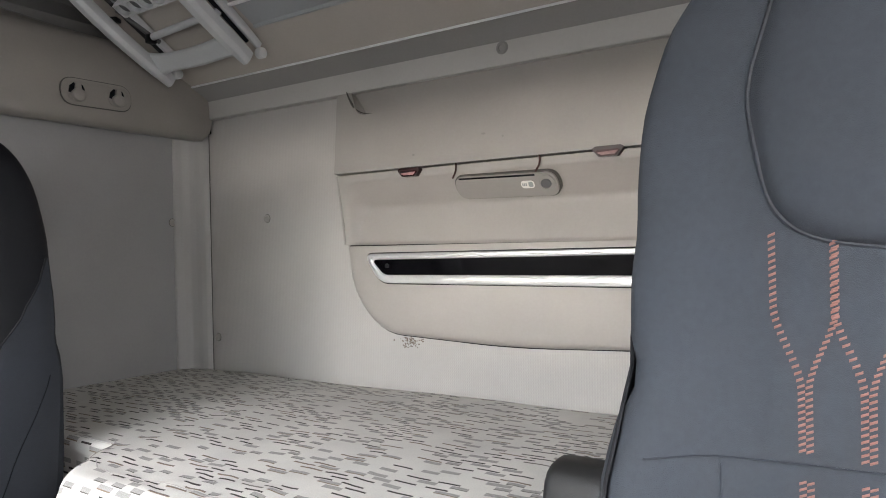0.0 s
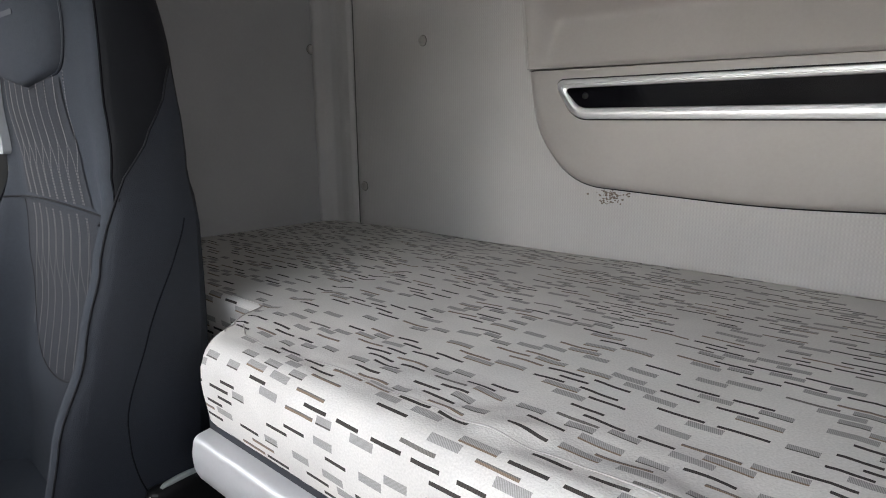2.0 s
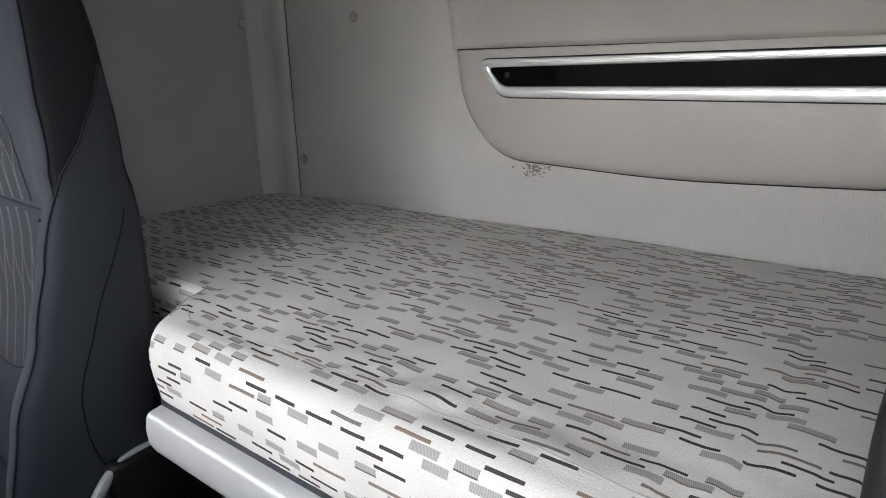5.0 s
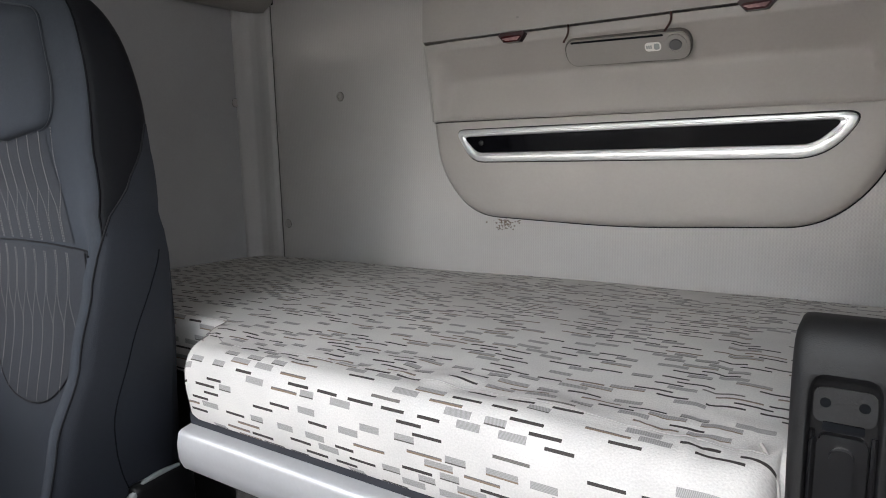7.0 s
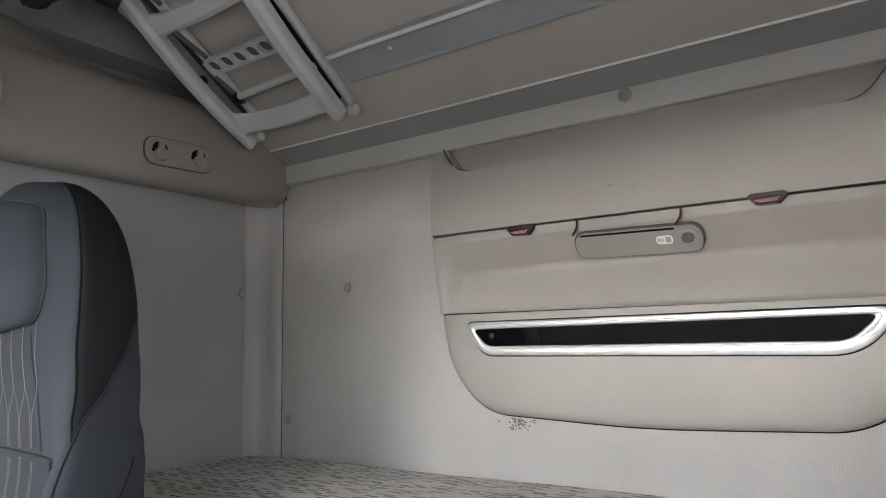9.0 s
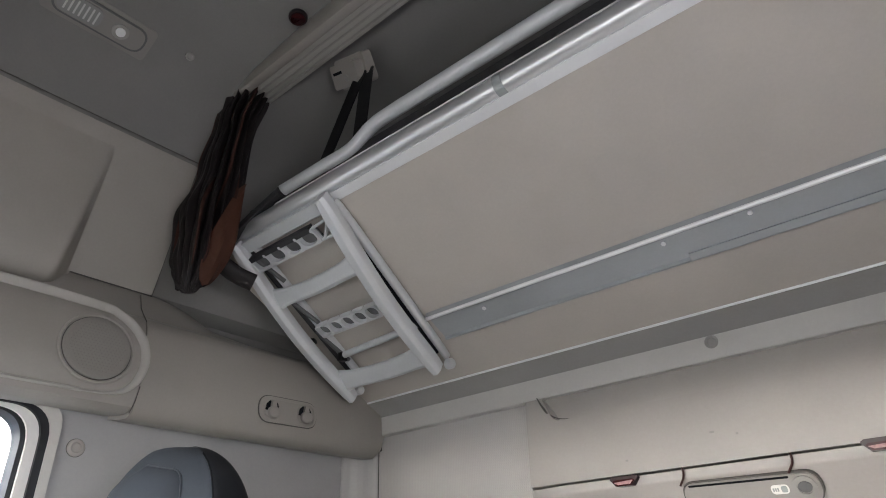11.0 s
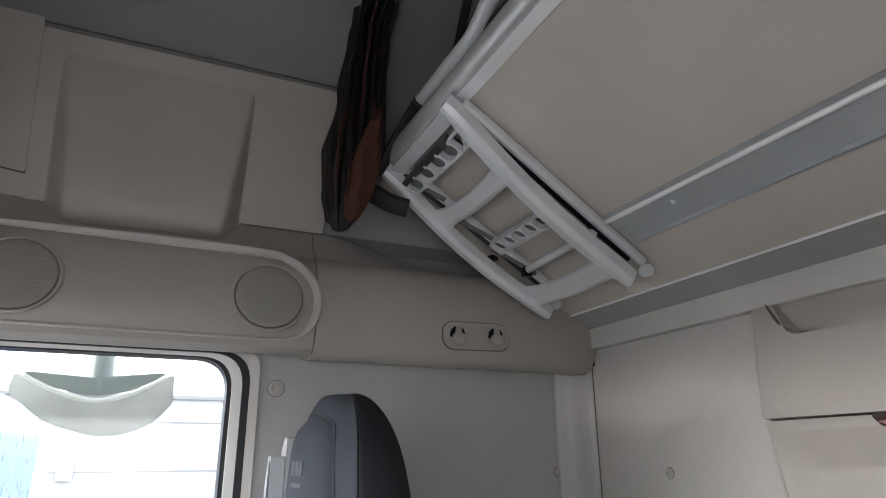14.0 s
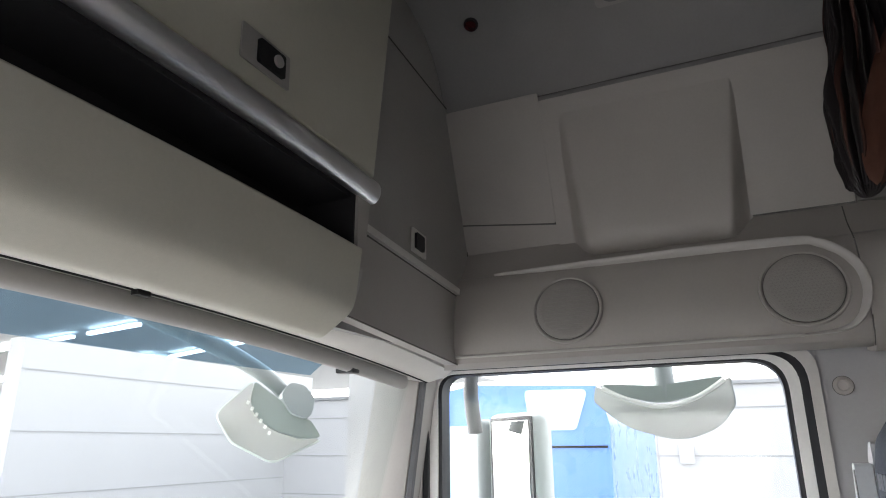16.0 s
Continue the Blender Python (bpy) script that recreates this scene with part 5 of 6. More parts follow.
# ---- curtain, rail, strap, lamps ----
def curtain():
    t = thing("curtain", (-0.9, 0.57, 1.8), "bunched dark curtain with rust-brown lining hanging from its rail", "curtain")
    cols, rows = 360, 80
    # height, centre x, centre y, half width across, half width along
    prof = [(1.795, -0.898, 0.530, 0.004, 0.003), (1.805, -0.899, 0.532, 0.026, 0.018), (1.83, -0.902, 0.536, 0.050, 0.032), (1.90, -0.915, 0.548, 0.080, 0.052), (2.0, -0.93, 0.562, 0.085, 0.064),
            (2.15, -0.915, 0.575, 0.072, 0.052), (2.30, -0.905, 0.585, 0.066, 0.048), (2.39, -0.895, 0.592, 0.086, 0.048), (2.428, -0.89, 0.595, 0.095, 0.050)]

    def along(z, i):
        return lerp_table([(p[0], p[i]) for p in prof], z)
    grid = []
    for j in range(rows + 1):
        z = 1.795 + (2.428 - 1.795) * j / rows
        cx, cy, rx, ry = (along(z, i) for i in (1, 2, 3, 4))
        row = []
        for i in range(cols):
            a = 2 * math.pi * i / cols
            ph = 8 * a + 1.1 * math.sin(9 * z) + 1.2 * noise.noise(Vector((math.cos(a) * 1.3, math.sin(a) * 1.3, z * 7)))
            deep = lerp_table([(1.79, 0.10), (1.86, 0.36), (2.0, 0.52), (2.3, 0.56), (2.43, 0.62)], z)
            fold = 1.06 - deep * (1 - abs(math.sin(ph)) ** 0.6) + 0.05 * math.sin(27 * a + z * 12) + 0.16 * noise.noise(Vector((math.cos(a) * 2, math.sin(a) * 2, z * 9)))
            row.append((cx + rx * fold * math.cos(a), cy + ry * fold * math.sin(a), z + 0.006 * math.sin(5 * a) * (0 if j < 3 else 1)))
        grid.append(row)
    rust = [(c, c + w) for c, w in ((312, 4), (338, 6), (12, 5), (60, 5), (250, 5))]

    def strip(lo, hi, j0=0, push=0.0):
        sel = []
        for j in range(j0, rows + 1):
            z = grid[j][0][2]
            c = Vector((along(z, 1), along(z, 2), z))
            sel.append([Vector(grid[j][k % cols]) + (Vector(grid[j][k % cols]) - c) * push for k in range(lo, hi + 1)])
        return loft(sel, False)
    part("cloth", loft([[Vector(p) for p in r] for r in grid]), CURTAIN_DARK, t)
    for lo, hi in rust:
        part("lining_fold", strip(lo, hi, 6, 0.025), CURTAIN_BROWN, t, "rust-brown lining fold")
    flap = []
    for j in range(25):
        k = j / 24
        z = 1.80 + 0.30 * k
        c = Vector((-0.880, 0.560 + 0.050 * k, z))
        w = 0.003 + 0.027 * max(0.0, math.sin(math.pi * k ** 0.7)) ** 0.8
        flap.append([c + Vector((0.045 - 0.02 * q * q + 0.004 * math.sin(5 * q + 9 * k), q * w * 1.1 - 0.02 + 0.012 * k, 0)) + Vector((0.012 * math.sin(3.1 * k), 0, 0)) for q in (-1, -0.8, -0.5, -0.2, 0.2, 0.5, 0.8, 1)])
    bm = loft(flap, False)
    bmesh.ops.solidify(bm, geom=bm.faces[:], thickness=0.003)
    part("hem", bm, CURTAIN_RUST, t, "rust-brown turned hem")
    tail = smooth_line([(-0.90, 0.60, 1.90), (-0.885, 0.64, 1.875), (-0.87, 0.68, 1.862)], 5)
    part("tie", tube(tail, 0.022, 10, None, 0.5), CURTAIN_DARK, t, "dark loose end")


curtain()


def curtain_rail():
    t = thing("curtain_rail", (0, 0.61, 2.42), "beige two-groove curtain rail under the roof", "curtain rail")
    part("channel", box(-0.94, 0.94, 0.575, 0.64, 2.385, 2.44, 0.003), RAIL_BEIGE, t)
    part("front_lip", box(-0.95, 0.95, 0.547, 0.574, 2.380, 2.44, 0.004), TAUPE, t, "plain front lip")
    for y in (0.590, 0.608, 0.626):
        part("groove", box(-0.94, 0.94, y - 0.0025, y + 0.0025, 2.3835, 2.3865, 0), BEIGE_DARK, t, "dark groove")


curtain_rail()


def strap_bracket():
    t = thing("bunk_strap", (-0.58, 0.70, 2.40), "beige roof bracket with a black webbing strap holding the bunk", "strap")
    seat_ = Matrix.Translation((-0.572, 0.708, 2.384)) @ Matrix.Diagonal((0.92, 0.92, 0.92, 1)) @ Matrix.Rotation(radians(-24), 4, "Z") @ Matrix.Rotation(radians(38), 4, "X") @ Matrix.Rotation(radians(28), 4, "Y")

    def face(a, b, c):
        return seat_ @ Vector((a, -c, b))
    part("bracket", slab(rounded([(-0.062, -0.034), (0.052, -0.034), (0.064, -0.016), (0.064, 0.030), (-0.056, 0.034)], [0.008, 0.012, 0.01, 0.012, 0.008], 4), face, 0.030, 0.006, 3), TAUPE, t)
    part("back_plate", slab(rect(-0.070, 0.075, -0.040, 0.046, 0.014, 4), lambda a, b, c: face(a, b, c - 0.030), 0.031, 0.008), TAUPE, t)
    part("slot", slab(rect(-0.048, -0.004, 0.006, 0.014, 0.002, 3), lambda a, b, c: face(a, b, c + 0.0295), 0.0012), SEAM, t, "dark slot")
    part("button", disc(face(0.010, -0.010, 0.031), face(0, 0, 1) - face(0, 0, 0), 0.009, 0.003, 0.001, 16), BEIGE_DARK, t)
    for a, b in (((-0.528, 0.700, 2.362), (-0.678, 0.690, 2.06)), ((-0.516, 0.708, 2.366), (-0.528, 0.694, 2.09))):
        part("webbing", loft([[Vector(p) + Vector((dx, dy, 0)) for dx, dy in ((-0.018, 0), (0.018, 0.006), (0.018, 0.009), (-0.018, 0.003))] for p in (a, b)]), BLACK, t, "black webbing strap")


strap_bracket()


def ceiling_lamp():
    t = thing("ceiling_lamp", (-0.88, 0.21, 2.375), "grey roof lamp with clear lens and round spot", "lamp")
    n = Vector((0.50, 0, -0.866))
    q = Matrix.Translation((-0.872, 0.192, 2.384)) @ n.to_track_quat("Z", "Y").to_matrix().to_4x4()
    e = q.to_3x3()
    along = e.inverted() @ Vector((0, 1, 0))
    turn = q @ Matrix.Rotation(math.atan2(along.y, along.x), 4, "Z")

    def pl(off):
        return lambda a, b, c: turn @ Vector((a, b, off + c))
    part("plate", slab(rect(-0.12, 0.12, -0.042, 0.042, 0.012, 4), pl(-0.004), 0.014, 0.004), LAMP_GREY, t)
    part("inset", slab(rect(-0.100, 0.100, -0.0275, 0.0275, 0.026, 8), pl(0.010), 0.0065, 0.003), LAMP_GREY, t)
    part("bezel", slab(rect(-0.105, 0.105, -0.032, 0.032, 0.03, 8), pl(0.009), 0.006, 0.003), COMB_GREY, t)
    lens = part("lens", slab(rect(-0.095, 0.0, -0.024, 0.024, 0.022, 8), pl(0.013), 0.008, 0.004), LENS, t, "clear ribbed lens")
    for k in range(7):
        a = -0.080 + 0.011 * k
        part("rib", slab(rect(a, a + 0.004, -0.017, 0.017, 0.0015, 2), pl(0.0208), 0.0012), LENS_RIB, lens, "pale lens rib")
    spot = part("spot", disc(turn @ Vector((0.045, 0, 0.016)), turn.to_3x3() @ Vector((0, 0, 1)), 0.019, 0.010, 0.003, 24), BEIGE_DARK, t, "small round spot lamp")
    part("bulb", disc(turn @ Vector((0.045, 0, 0.022)), turn.to_3x3() @ Vector((0, 0, 1)), 0.011, 0.006, 0.002, 20), CHROME, spot, "bright spot reflector")


ceiling_lamp()


def small_red(place, n, k=1.0):
    t = thing("red_night_lamp", place, "small round dark red night lamp in the roof liner", "lamp", "red night lamps")
    part("rim", disc(place, n, 0.019 * k, 0.010, 0.003, 24), BLACK, t)
    part("lens", disc(Vector(place) + Vector(n).normalized() * 0.006, n, 0.015 * k, 0.008, 0.003, 24), RED, t)


small_red((-0.868, -0.235, 2.384), (0.45, 0, -0.9))
small_red((-0.565, 0.522, 2.431), (0.1, 0, -1), 1.25)
plug((-0.842, 0.400, 2.396), (0.45, 0, -0.9), 0.011, "small round plug in the roof liner", BEIGE_DARK)


# ---- seats ----
def width_table(p, q):
    """Half width of a backrest by height: p and q round off its top."""
    low = [(0.40, 0.24), (0.55, 0.268), (0.70, 0.278), (0.85, 0.278), (1.0, 0.271), (1.045, 0.263), (1.075, 0.252), (1.09, 0.251), (1.115, 0.256), (1.15, 0.255), (1.2, 0.249)]
    return low + [(1.2 + 0.272 * (1 - (1 - i / 24) ** 2), 0.249 * max(0.02, 1 - (1 - (1 - i / 24) ** 2) ** p) ** (1 / q)) for i in range(1, 25)]


WIDTH = width_table(2.7, 2.45)
BACK_TOP = 1.468


def bolster(z):
    return lerp_table([(0.40, 0.13), (0.50, 0.125), (0.62, 0.110), (0.73, 0.093), (0.86, 0.068), (0.97, 0.043), (1.07, 0.012), (1.2, 0.004), (1.5, 0.0)], z)


def face_y(x, z):
    """How far the seat's face stands back at a place, with the bolsters coming forward."""
    w = lerp_table(WIDTH, z)
    k = min(1.0, abs(x) / w)
    up = math.exp(-((min(k, 0.90) - 0.90) / 0.115) ** 2)
    crown = 0.032 * (1 - math.sqrt(max(0.0, 1 - min(1.0, max(0.0, (z - 1.325) / 0.147)) ** 2)))
    side = 0.020 * max(0, (z - 1.05) / 0.3) * k ** 4
    return 0.010 * k * k - bolster(z) * up + crown + side + lerp_table([(0.40, -0.055), (0.68, -0.025), (0.9, 0.008), (1.0, 0.016), (1.1, 0.010), (1.2, 0.0), (1.5, 0.0)], z)


def insert_w(z):
    return 0.186 * max(0.0, 1 - max(0.0, (1.03 - z) / 0.30) ** 2.4) ** (1 / 2.4)


def seat(name, xc, y0, dz, taller, pad_foot, thread, hatch, label):
    t = thing(name, (xc, y0 + 0.1, 0), label, "seat", "cab seats")

    def P(x, dy, z):
        k = min(1.0, max(0.0, (z - 1.2) / 0.2))
        return Vector((xc + x, y0 + dy, z + dz + taller * k * k * (3 - 2 * k)))

    def rim(z):
        """The turn from the face round the side to the back."""
        w = lerp_table(WIDTH, z)
        e = face_y(w * 0.93, z)
        thick = lerp_table([(0.42, 0.135), (1.0, 0.150), (1.15, 0.142), (1.472, 0.106)], z) - 0.048 * (1 - math.sqrt(max(0.0, 1 - min(1.0, max(0.0, (z - 1.335) / 0.137)) ** 2)))
        return [(w * k, e + (thick - e) * d) for k, d in ((0.965, 0.02), (0.99, 0.08), (1.0, 0.18), (1.003, 0.38), (1.0, 0.62), (0.975, 0.80), (0.90, 0.93), (0.75, 0.99), (0.4, 1.0))]
    rings = []
    nz = 60
    for j in range(nz + 1):
        z = 0.42 + (BACK_TOP - 0.42) * math.sin(math.pi / 2 * j / nz) ** 0.9
        w = lerp_table(WIDTH, z) * 0.93
        ring_ = [P(-w + 2 * w * i / 36, face_y(-w + 2 * w * i / 36, z), z) for i in range(37)]
        r = rim(z)
        ring_ += [P(a, b, z) for a, b in r] + [P(-a, b, z) for a, b in r[::-1]]
        rings.append(ring_)
    back = part("backrest", loft(rings), SEAT_CLOTH, t)
    back.data.set_sharp_from_angle(angle=radians(60))

    def patch(outline_w, z0, z1, lift, n=24):
        grid = []
        for j in range(n + 1):
            z = z0 + (z1 - z0) * j / n
            w = outline_w(z)
            grid.append([P(w * (2 * i / 24 - 1), face_y(w * (2 * i / 24 - 1), z) - lift, z) for i in range(25)])
        return loft(grid, False)

    def cut(z):
        return lerp_table([(0.46, 0.0), (1.03, 0.0), (1.05, 0.5), (1.075, 1.6), (1.10, 2.35), (1.135, 3.0), (1.17, 3.67), (1.20, 4.2), (1.235, 4.9)], z)
    for s in (-1, 1):
        grid, front = [], []
        for j in range(37):
            z = 0.46 + (1.235 - 0.46) * j / 36
            r = rim(z)[:6]
            row = []
            for i in range(11):
                q = cut(z) + (5 - cut(z)) * i / 10
                a, b = Vector(r[int(min(q, 4))]), Vector(r[int(min(q, 4)) + 1])
                p = a.lerp(b, q - int(min(q, 4)))
                row.append(P(s * (p.x + 0.0040), p.y - 0.0015 + 0.005 * min(1.0, max(0.0, (q - 1.5) / 2.5)), z))
            grid.append(row)
            front.append(row[0] + Vector((0, -0.001, 0)))
        part("side_panel", loft(grid, False), SEAT_SIDE, t, "smooth dark side panel")
        part("seam", tube(front, 0.0018, 6), SEAT_BLACK, t)
        line = []
        for i in range(31):
            z = 0.52 + 0.50 * i / 30
            r = rim(z)
            q = 4.3 - 1.5 * math.sin(math.pi * i / 30)
            p = Vector(r[int(q)]).lerp(Vector(r[int(q) + 1]), q - int(q))
            line.append(P(s * (p.x + 0.0044), p.y + 0.003, z))
        part("seam", tube(line, 0.0012, 6), SEAM, t)
        up = []
        for i in range(21):
            z = 1.045 + 0.40 * i / 20
            a, b = Vector(rim(z)[0]), Vector(rim(z)[1])
            p = a.lerp(b, 0.45)
            up.append(P(s * (p.x + 0.002), p.y, z))
        if not hatch:
            part("seam", tube(up, 0.0018, 6), SEAM, t)
            grid = []
            for j in range(31):
                z = 1.03 + (1.466 - 1.03) * math.sin(math.pi / 2 * j / 30)
                r = rim(z)
                row = []
                for i in range(13):
                    q = 0.45 + 6.4 * i / 12
                    p = Vector(r[int(q)]).lerp(Vector(r[int(q) + 1]), q - int(q))
                    row.append(P(s * (p.x + lerp_table([(1.03, 0.0008), (1.06, 0.0020), (1.26, 0.0022)], z)), p.y + 0.003 * min(1.0, max(0.0, (q - 2) / 4)) * min(1.0, max(0.0, (z - 1.22) / 0.05)), z + 0.001 * max(0.0, (z - 1.38) / 0.06)))
                grid.append(row)
            part("upper_side", loft(grid, False), SEAT_BLACK, t, "black cloth side of the headrest")
    # cloth inserts
    part("lower_insert", patch(insert_w, 0.731, 1.024, 0.0020, 60), SEAT_CLOTH if hatch else SEAT_INSERT, t, "dark grey cloth insert")
    part("upper_insert", patch(lambda z: 0.158 - 0.15 * (z - 1.035), 1.034, pad_foot + 0.012, 0.0016), SEAT_CLOTH if hatch else SEAT_INSERT, t, "dark grey cloth insert")
    part("seam", tube([P(x, face_y(x, 1.030 - 0.18 * x * x) - 0.001, 1.030 - 0.18 * x * x) for x in [-0.238 + 0.476 * i / 24 for i in range(25)]], 0.0010 if hatch else 0.0020, 6), SEAT_SIDE if hatch else SEAT_BLACK, t)
    edge = []
    for i in range(81):
        a = math.pi * (i / 80 - 0.5)
        z = 1.03 - 0.30 * max(0.02, math.cos(a)) ** (1 / 1.2)
        x = math.copysign(0.186 * abs(math.sin(a)) ** (1 / 1.2), a)
        edge.append(P(x, face_y(x, z) - 0.0015, z))
    part("seam", tube(edge, 0.0009 if hatch else 0.0018, 6), SEAT_SIDE if hatch else SEAT_BLACK, t)
    # zigzag stitching
    bm = bmesh.new()
    for a in (-0.1295, -0.0925, -0.0555, -0.0185, 0.0185, 0.0555, 0.0925, 0.1295):
        for flip in (-1, 1):
            z = 0.738 + 5.0 * abs(a) ** 2.2
            while z < pad_foot + 0.02:
                wob = lerp_table([(0.66, 0.0165), (0.87, 0.0165), (0.945, 0.0), (1.08, 0.0), (1.140, 0.0165), (1.20, 0.0165)], z)
                x = (a + flip * (0.0024 + wob)) 
                if not 1.018 < z < 1.034 and abs(x) < 0.165:
                    c = P(x, face_y(x, z) - 0.0026, z)
                    hw, hz, sl = (0.0023, 0.0010, 0.0011) if hatch else (0.0008, 0.0015, 0.0)
                    vs = [bm.verts.new(c + Vector(q)) for q in ((-hw, 0, -hz - sl), (hw, 0, -hz + sl), (hw, 0, hz + sl), (-hw, 0, hz - sl), (0, -0.0009, 0))]
                    for i in range(4):
                        bm.faces.new((vs[i], vs[(i + 1) % 4], vs[4]))
                z += 0.0046
    tagged(part("stitching", bm, thread, t, "zigzag rows of stitching", False), kind="stuff")
    # headrest pad
    pad = rounded([(-0.128, 1.41), (-0.163, 1.29), (-0.145, pad_foot + 0.020), (0.0, pad_foot), (0.145, pad_foot + 0.020), (0.163, 1.29), (0.128, 1.41), (0.0, 1.435)], [0.05, 0.10, 0.055, 0, 0.055, 0.10, 0.05, 0], 8)
    cz = 1.27

    def on_pad(a, b, k, lift):
        x, z = a * k, cz + (b - cz) * k
        return P(x, face_y(x, z) - lift, z)
    rr = [[on_pad(a, b, k, lift) for a, b in pad] for k, lift in ((1.03, -0.004), (1.0, 0.004), (0.975, 0.009), (0.93, 0.013), (0.85, 0.016), (0.7, 0.019), (0.5, 0.021), (0.3, 0.022), (0.04, 0.022))]
    head = part("headrest", loft(rr), SEAT_CLOTH, t)
    # dark tube drawn for the shadow that the overlapping pad throws
    part("headrest_shade", tube([on_pad(a, b, 1.012, 0.001) for a, b in pad + pad[:1]], 0.0022, 6), SEAT_SIDE, t, "dark line for the shadow round the headrest")
    for x0, x1, z0, z1 in ((-0.045, -0.018, 1.327, 1.350), (-0.014, 0.013, 1.327, 1.350), (0.017, 0.042, 1.327, 1.350), (-0.045, 0.042, 1.308, 1.315)):
        part("emblem_bar", slab(rect(x0, x1, z0, z1, 0.003, 3), lambda a, b, c: P(a, face_y(a, b) - 0.0205 - c, b), 0.0022, 0.0008), EMBLEM, head, "embossed grey bar")
    # cushion, base and fittings
    o = rounded([(-0.25, -0.50), (0.25, -0.50), (0.265, 0.0), (0.22, 0.02), (-0.22, 0.02), (-0.265, 0.0)], [0.08, 0.08, 0.03, 0.02, 0.02, 0.03], 6)
    cu = []
    for k, z in ((0.96, 0.36), (1.0, 0.38), (1.0, 0.46), (0.985, 0.485), (0.94, 0.502), (0.84, 0.508), (0.5, 0.500), (0.1, 0.498)):
        cu.append([P(a * k, -0.22 + (b + 0.22) * k, z + 0.02 * max(0, abs(a * k) - 0.16) / 0.1) for a, b in o])
    part("cushion", loft(cu), SEAT_CLOTH, t, "dark cloth seat cushion")
    part("base", box(xc - 0.19, xc + 0.19, y0 - 0.42, y0 + 0.05, -0.02, 0.365, 0.02), BLACK, t, "black seat base")
    return t, P


t_pass, P_pass = seat("passenger_seat", -0.863, 0.482, -0.050, 0.018, 1.213, THREAD_GREY, False, "charcoal cloth truck seat with pale grey zigzag stitching")
WIDTH = width_table(2.5, 2.2)
t_drive, P_drive = seat("driver_seat", 0.766, 0.472, 0.012, 0.0, 1.170, THREAD_RUST, True, "charcoal cloth truck seat with rust-orange zigzag stitching")


def seat_fittings():
    shell = rounded([(-1.140, 1.05), (-1.070, 1.05), (-1.066, 1.368), (-1.092, 1.362), (-1.125, 1.335)], [0.01, 0.01, 0.012, 0.03, 0.02], 5)
    part("belt_guide", slab(shell, lambda a, b, c: (a, 0.515 - c, b), 0.035, 0.006), GUIDE_GREY, t_pass, "pale grey belt guide")
    loop = part("belt_loop", slab(rounded([(-1.135, 1.10), (-1.072, 1.10), (-1.068, 1.325), (-1.098, 1.327), (-1.120, 1.27)], [0.01, 0.01, 0.006, 0.012, 0.03], 5), lambda a, b, c: (a, 0.478 - c, b), 0.030, 0.005), GUIDE_GREY, t_pass, "pale grey belt loop")
    part("loop_opening", slab(rounded([(-1.108, 1.10), (-1.074, 1.10), (-1.071, 1.318), (-1.088, 1.312)], 0.006, 3), lambda a, b, c: (a, 0.4495 - c, b), 0.002), BLACK, loop, "dark opening of the loop")
    belt = smooth_line([(-1.13, 0.50, 1.30), (-1.14, 0.485, 1.1), (-1.145, 0.47, 0.85), (-1.14, 0.46, 0.6)], 6)
    part("belt", tube(belt, 0.024, 8, None, 0.15), BLACK, t_pass, "black belt webbing")
    arm = smooth_line([(-0.58, 0.575, 0.570), (-0.58, 0.53, 0.570), (-0.577, 0.49, 0.558), (-0.575, 0.455, 0.52), (-0.575, 0.43, 0.47), (-0.575, 0.42, 0.40)], 6)
    part("recliner_handle", tube(arm, [0.010 + 0.012 * i / 30 for i in range(len(arm))], 12, None, 0.6), GREY_HOUSING, t_pass, "grey curved recliner handle")
    part("belt_buckle", box(-0.013, 0.013, -0.03, 0.03, -0.05, 0.05, 0.006, 2, Matrix.Translation((-0.585, 0.235, 0.53)) @ Matrix.Rotation(radians(35), 4, "X")), mat("red_buckle", (0.5, 0.03, 0.03), 0.35), t_pass, "red belt buckle")
    part("hinge_cover", box(-0.592, -0.562, 0.48, 0.60, 0.36, 0.575, 0.012, 3), BLACK, t_pass, "black hinge cover")


seat_fittings()


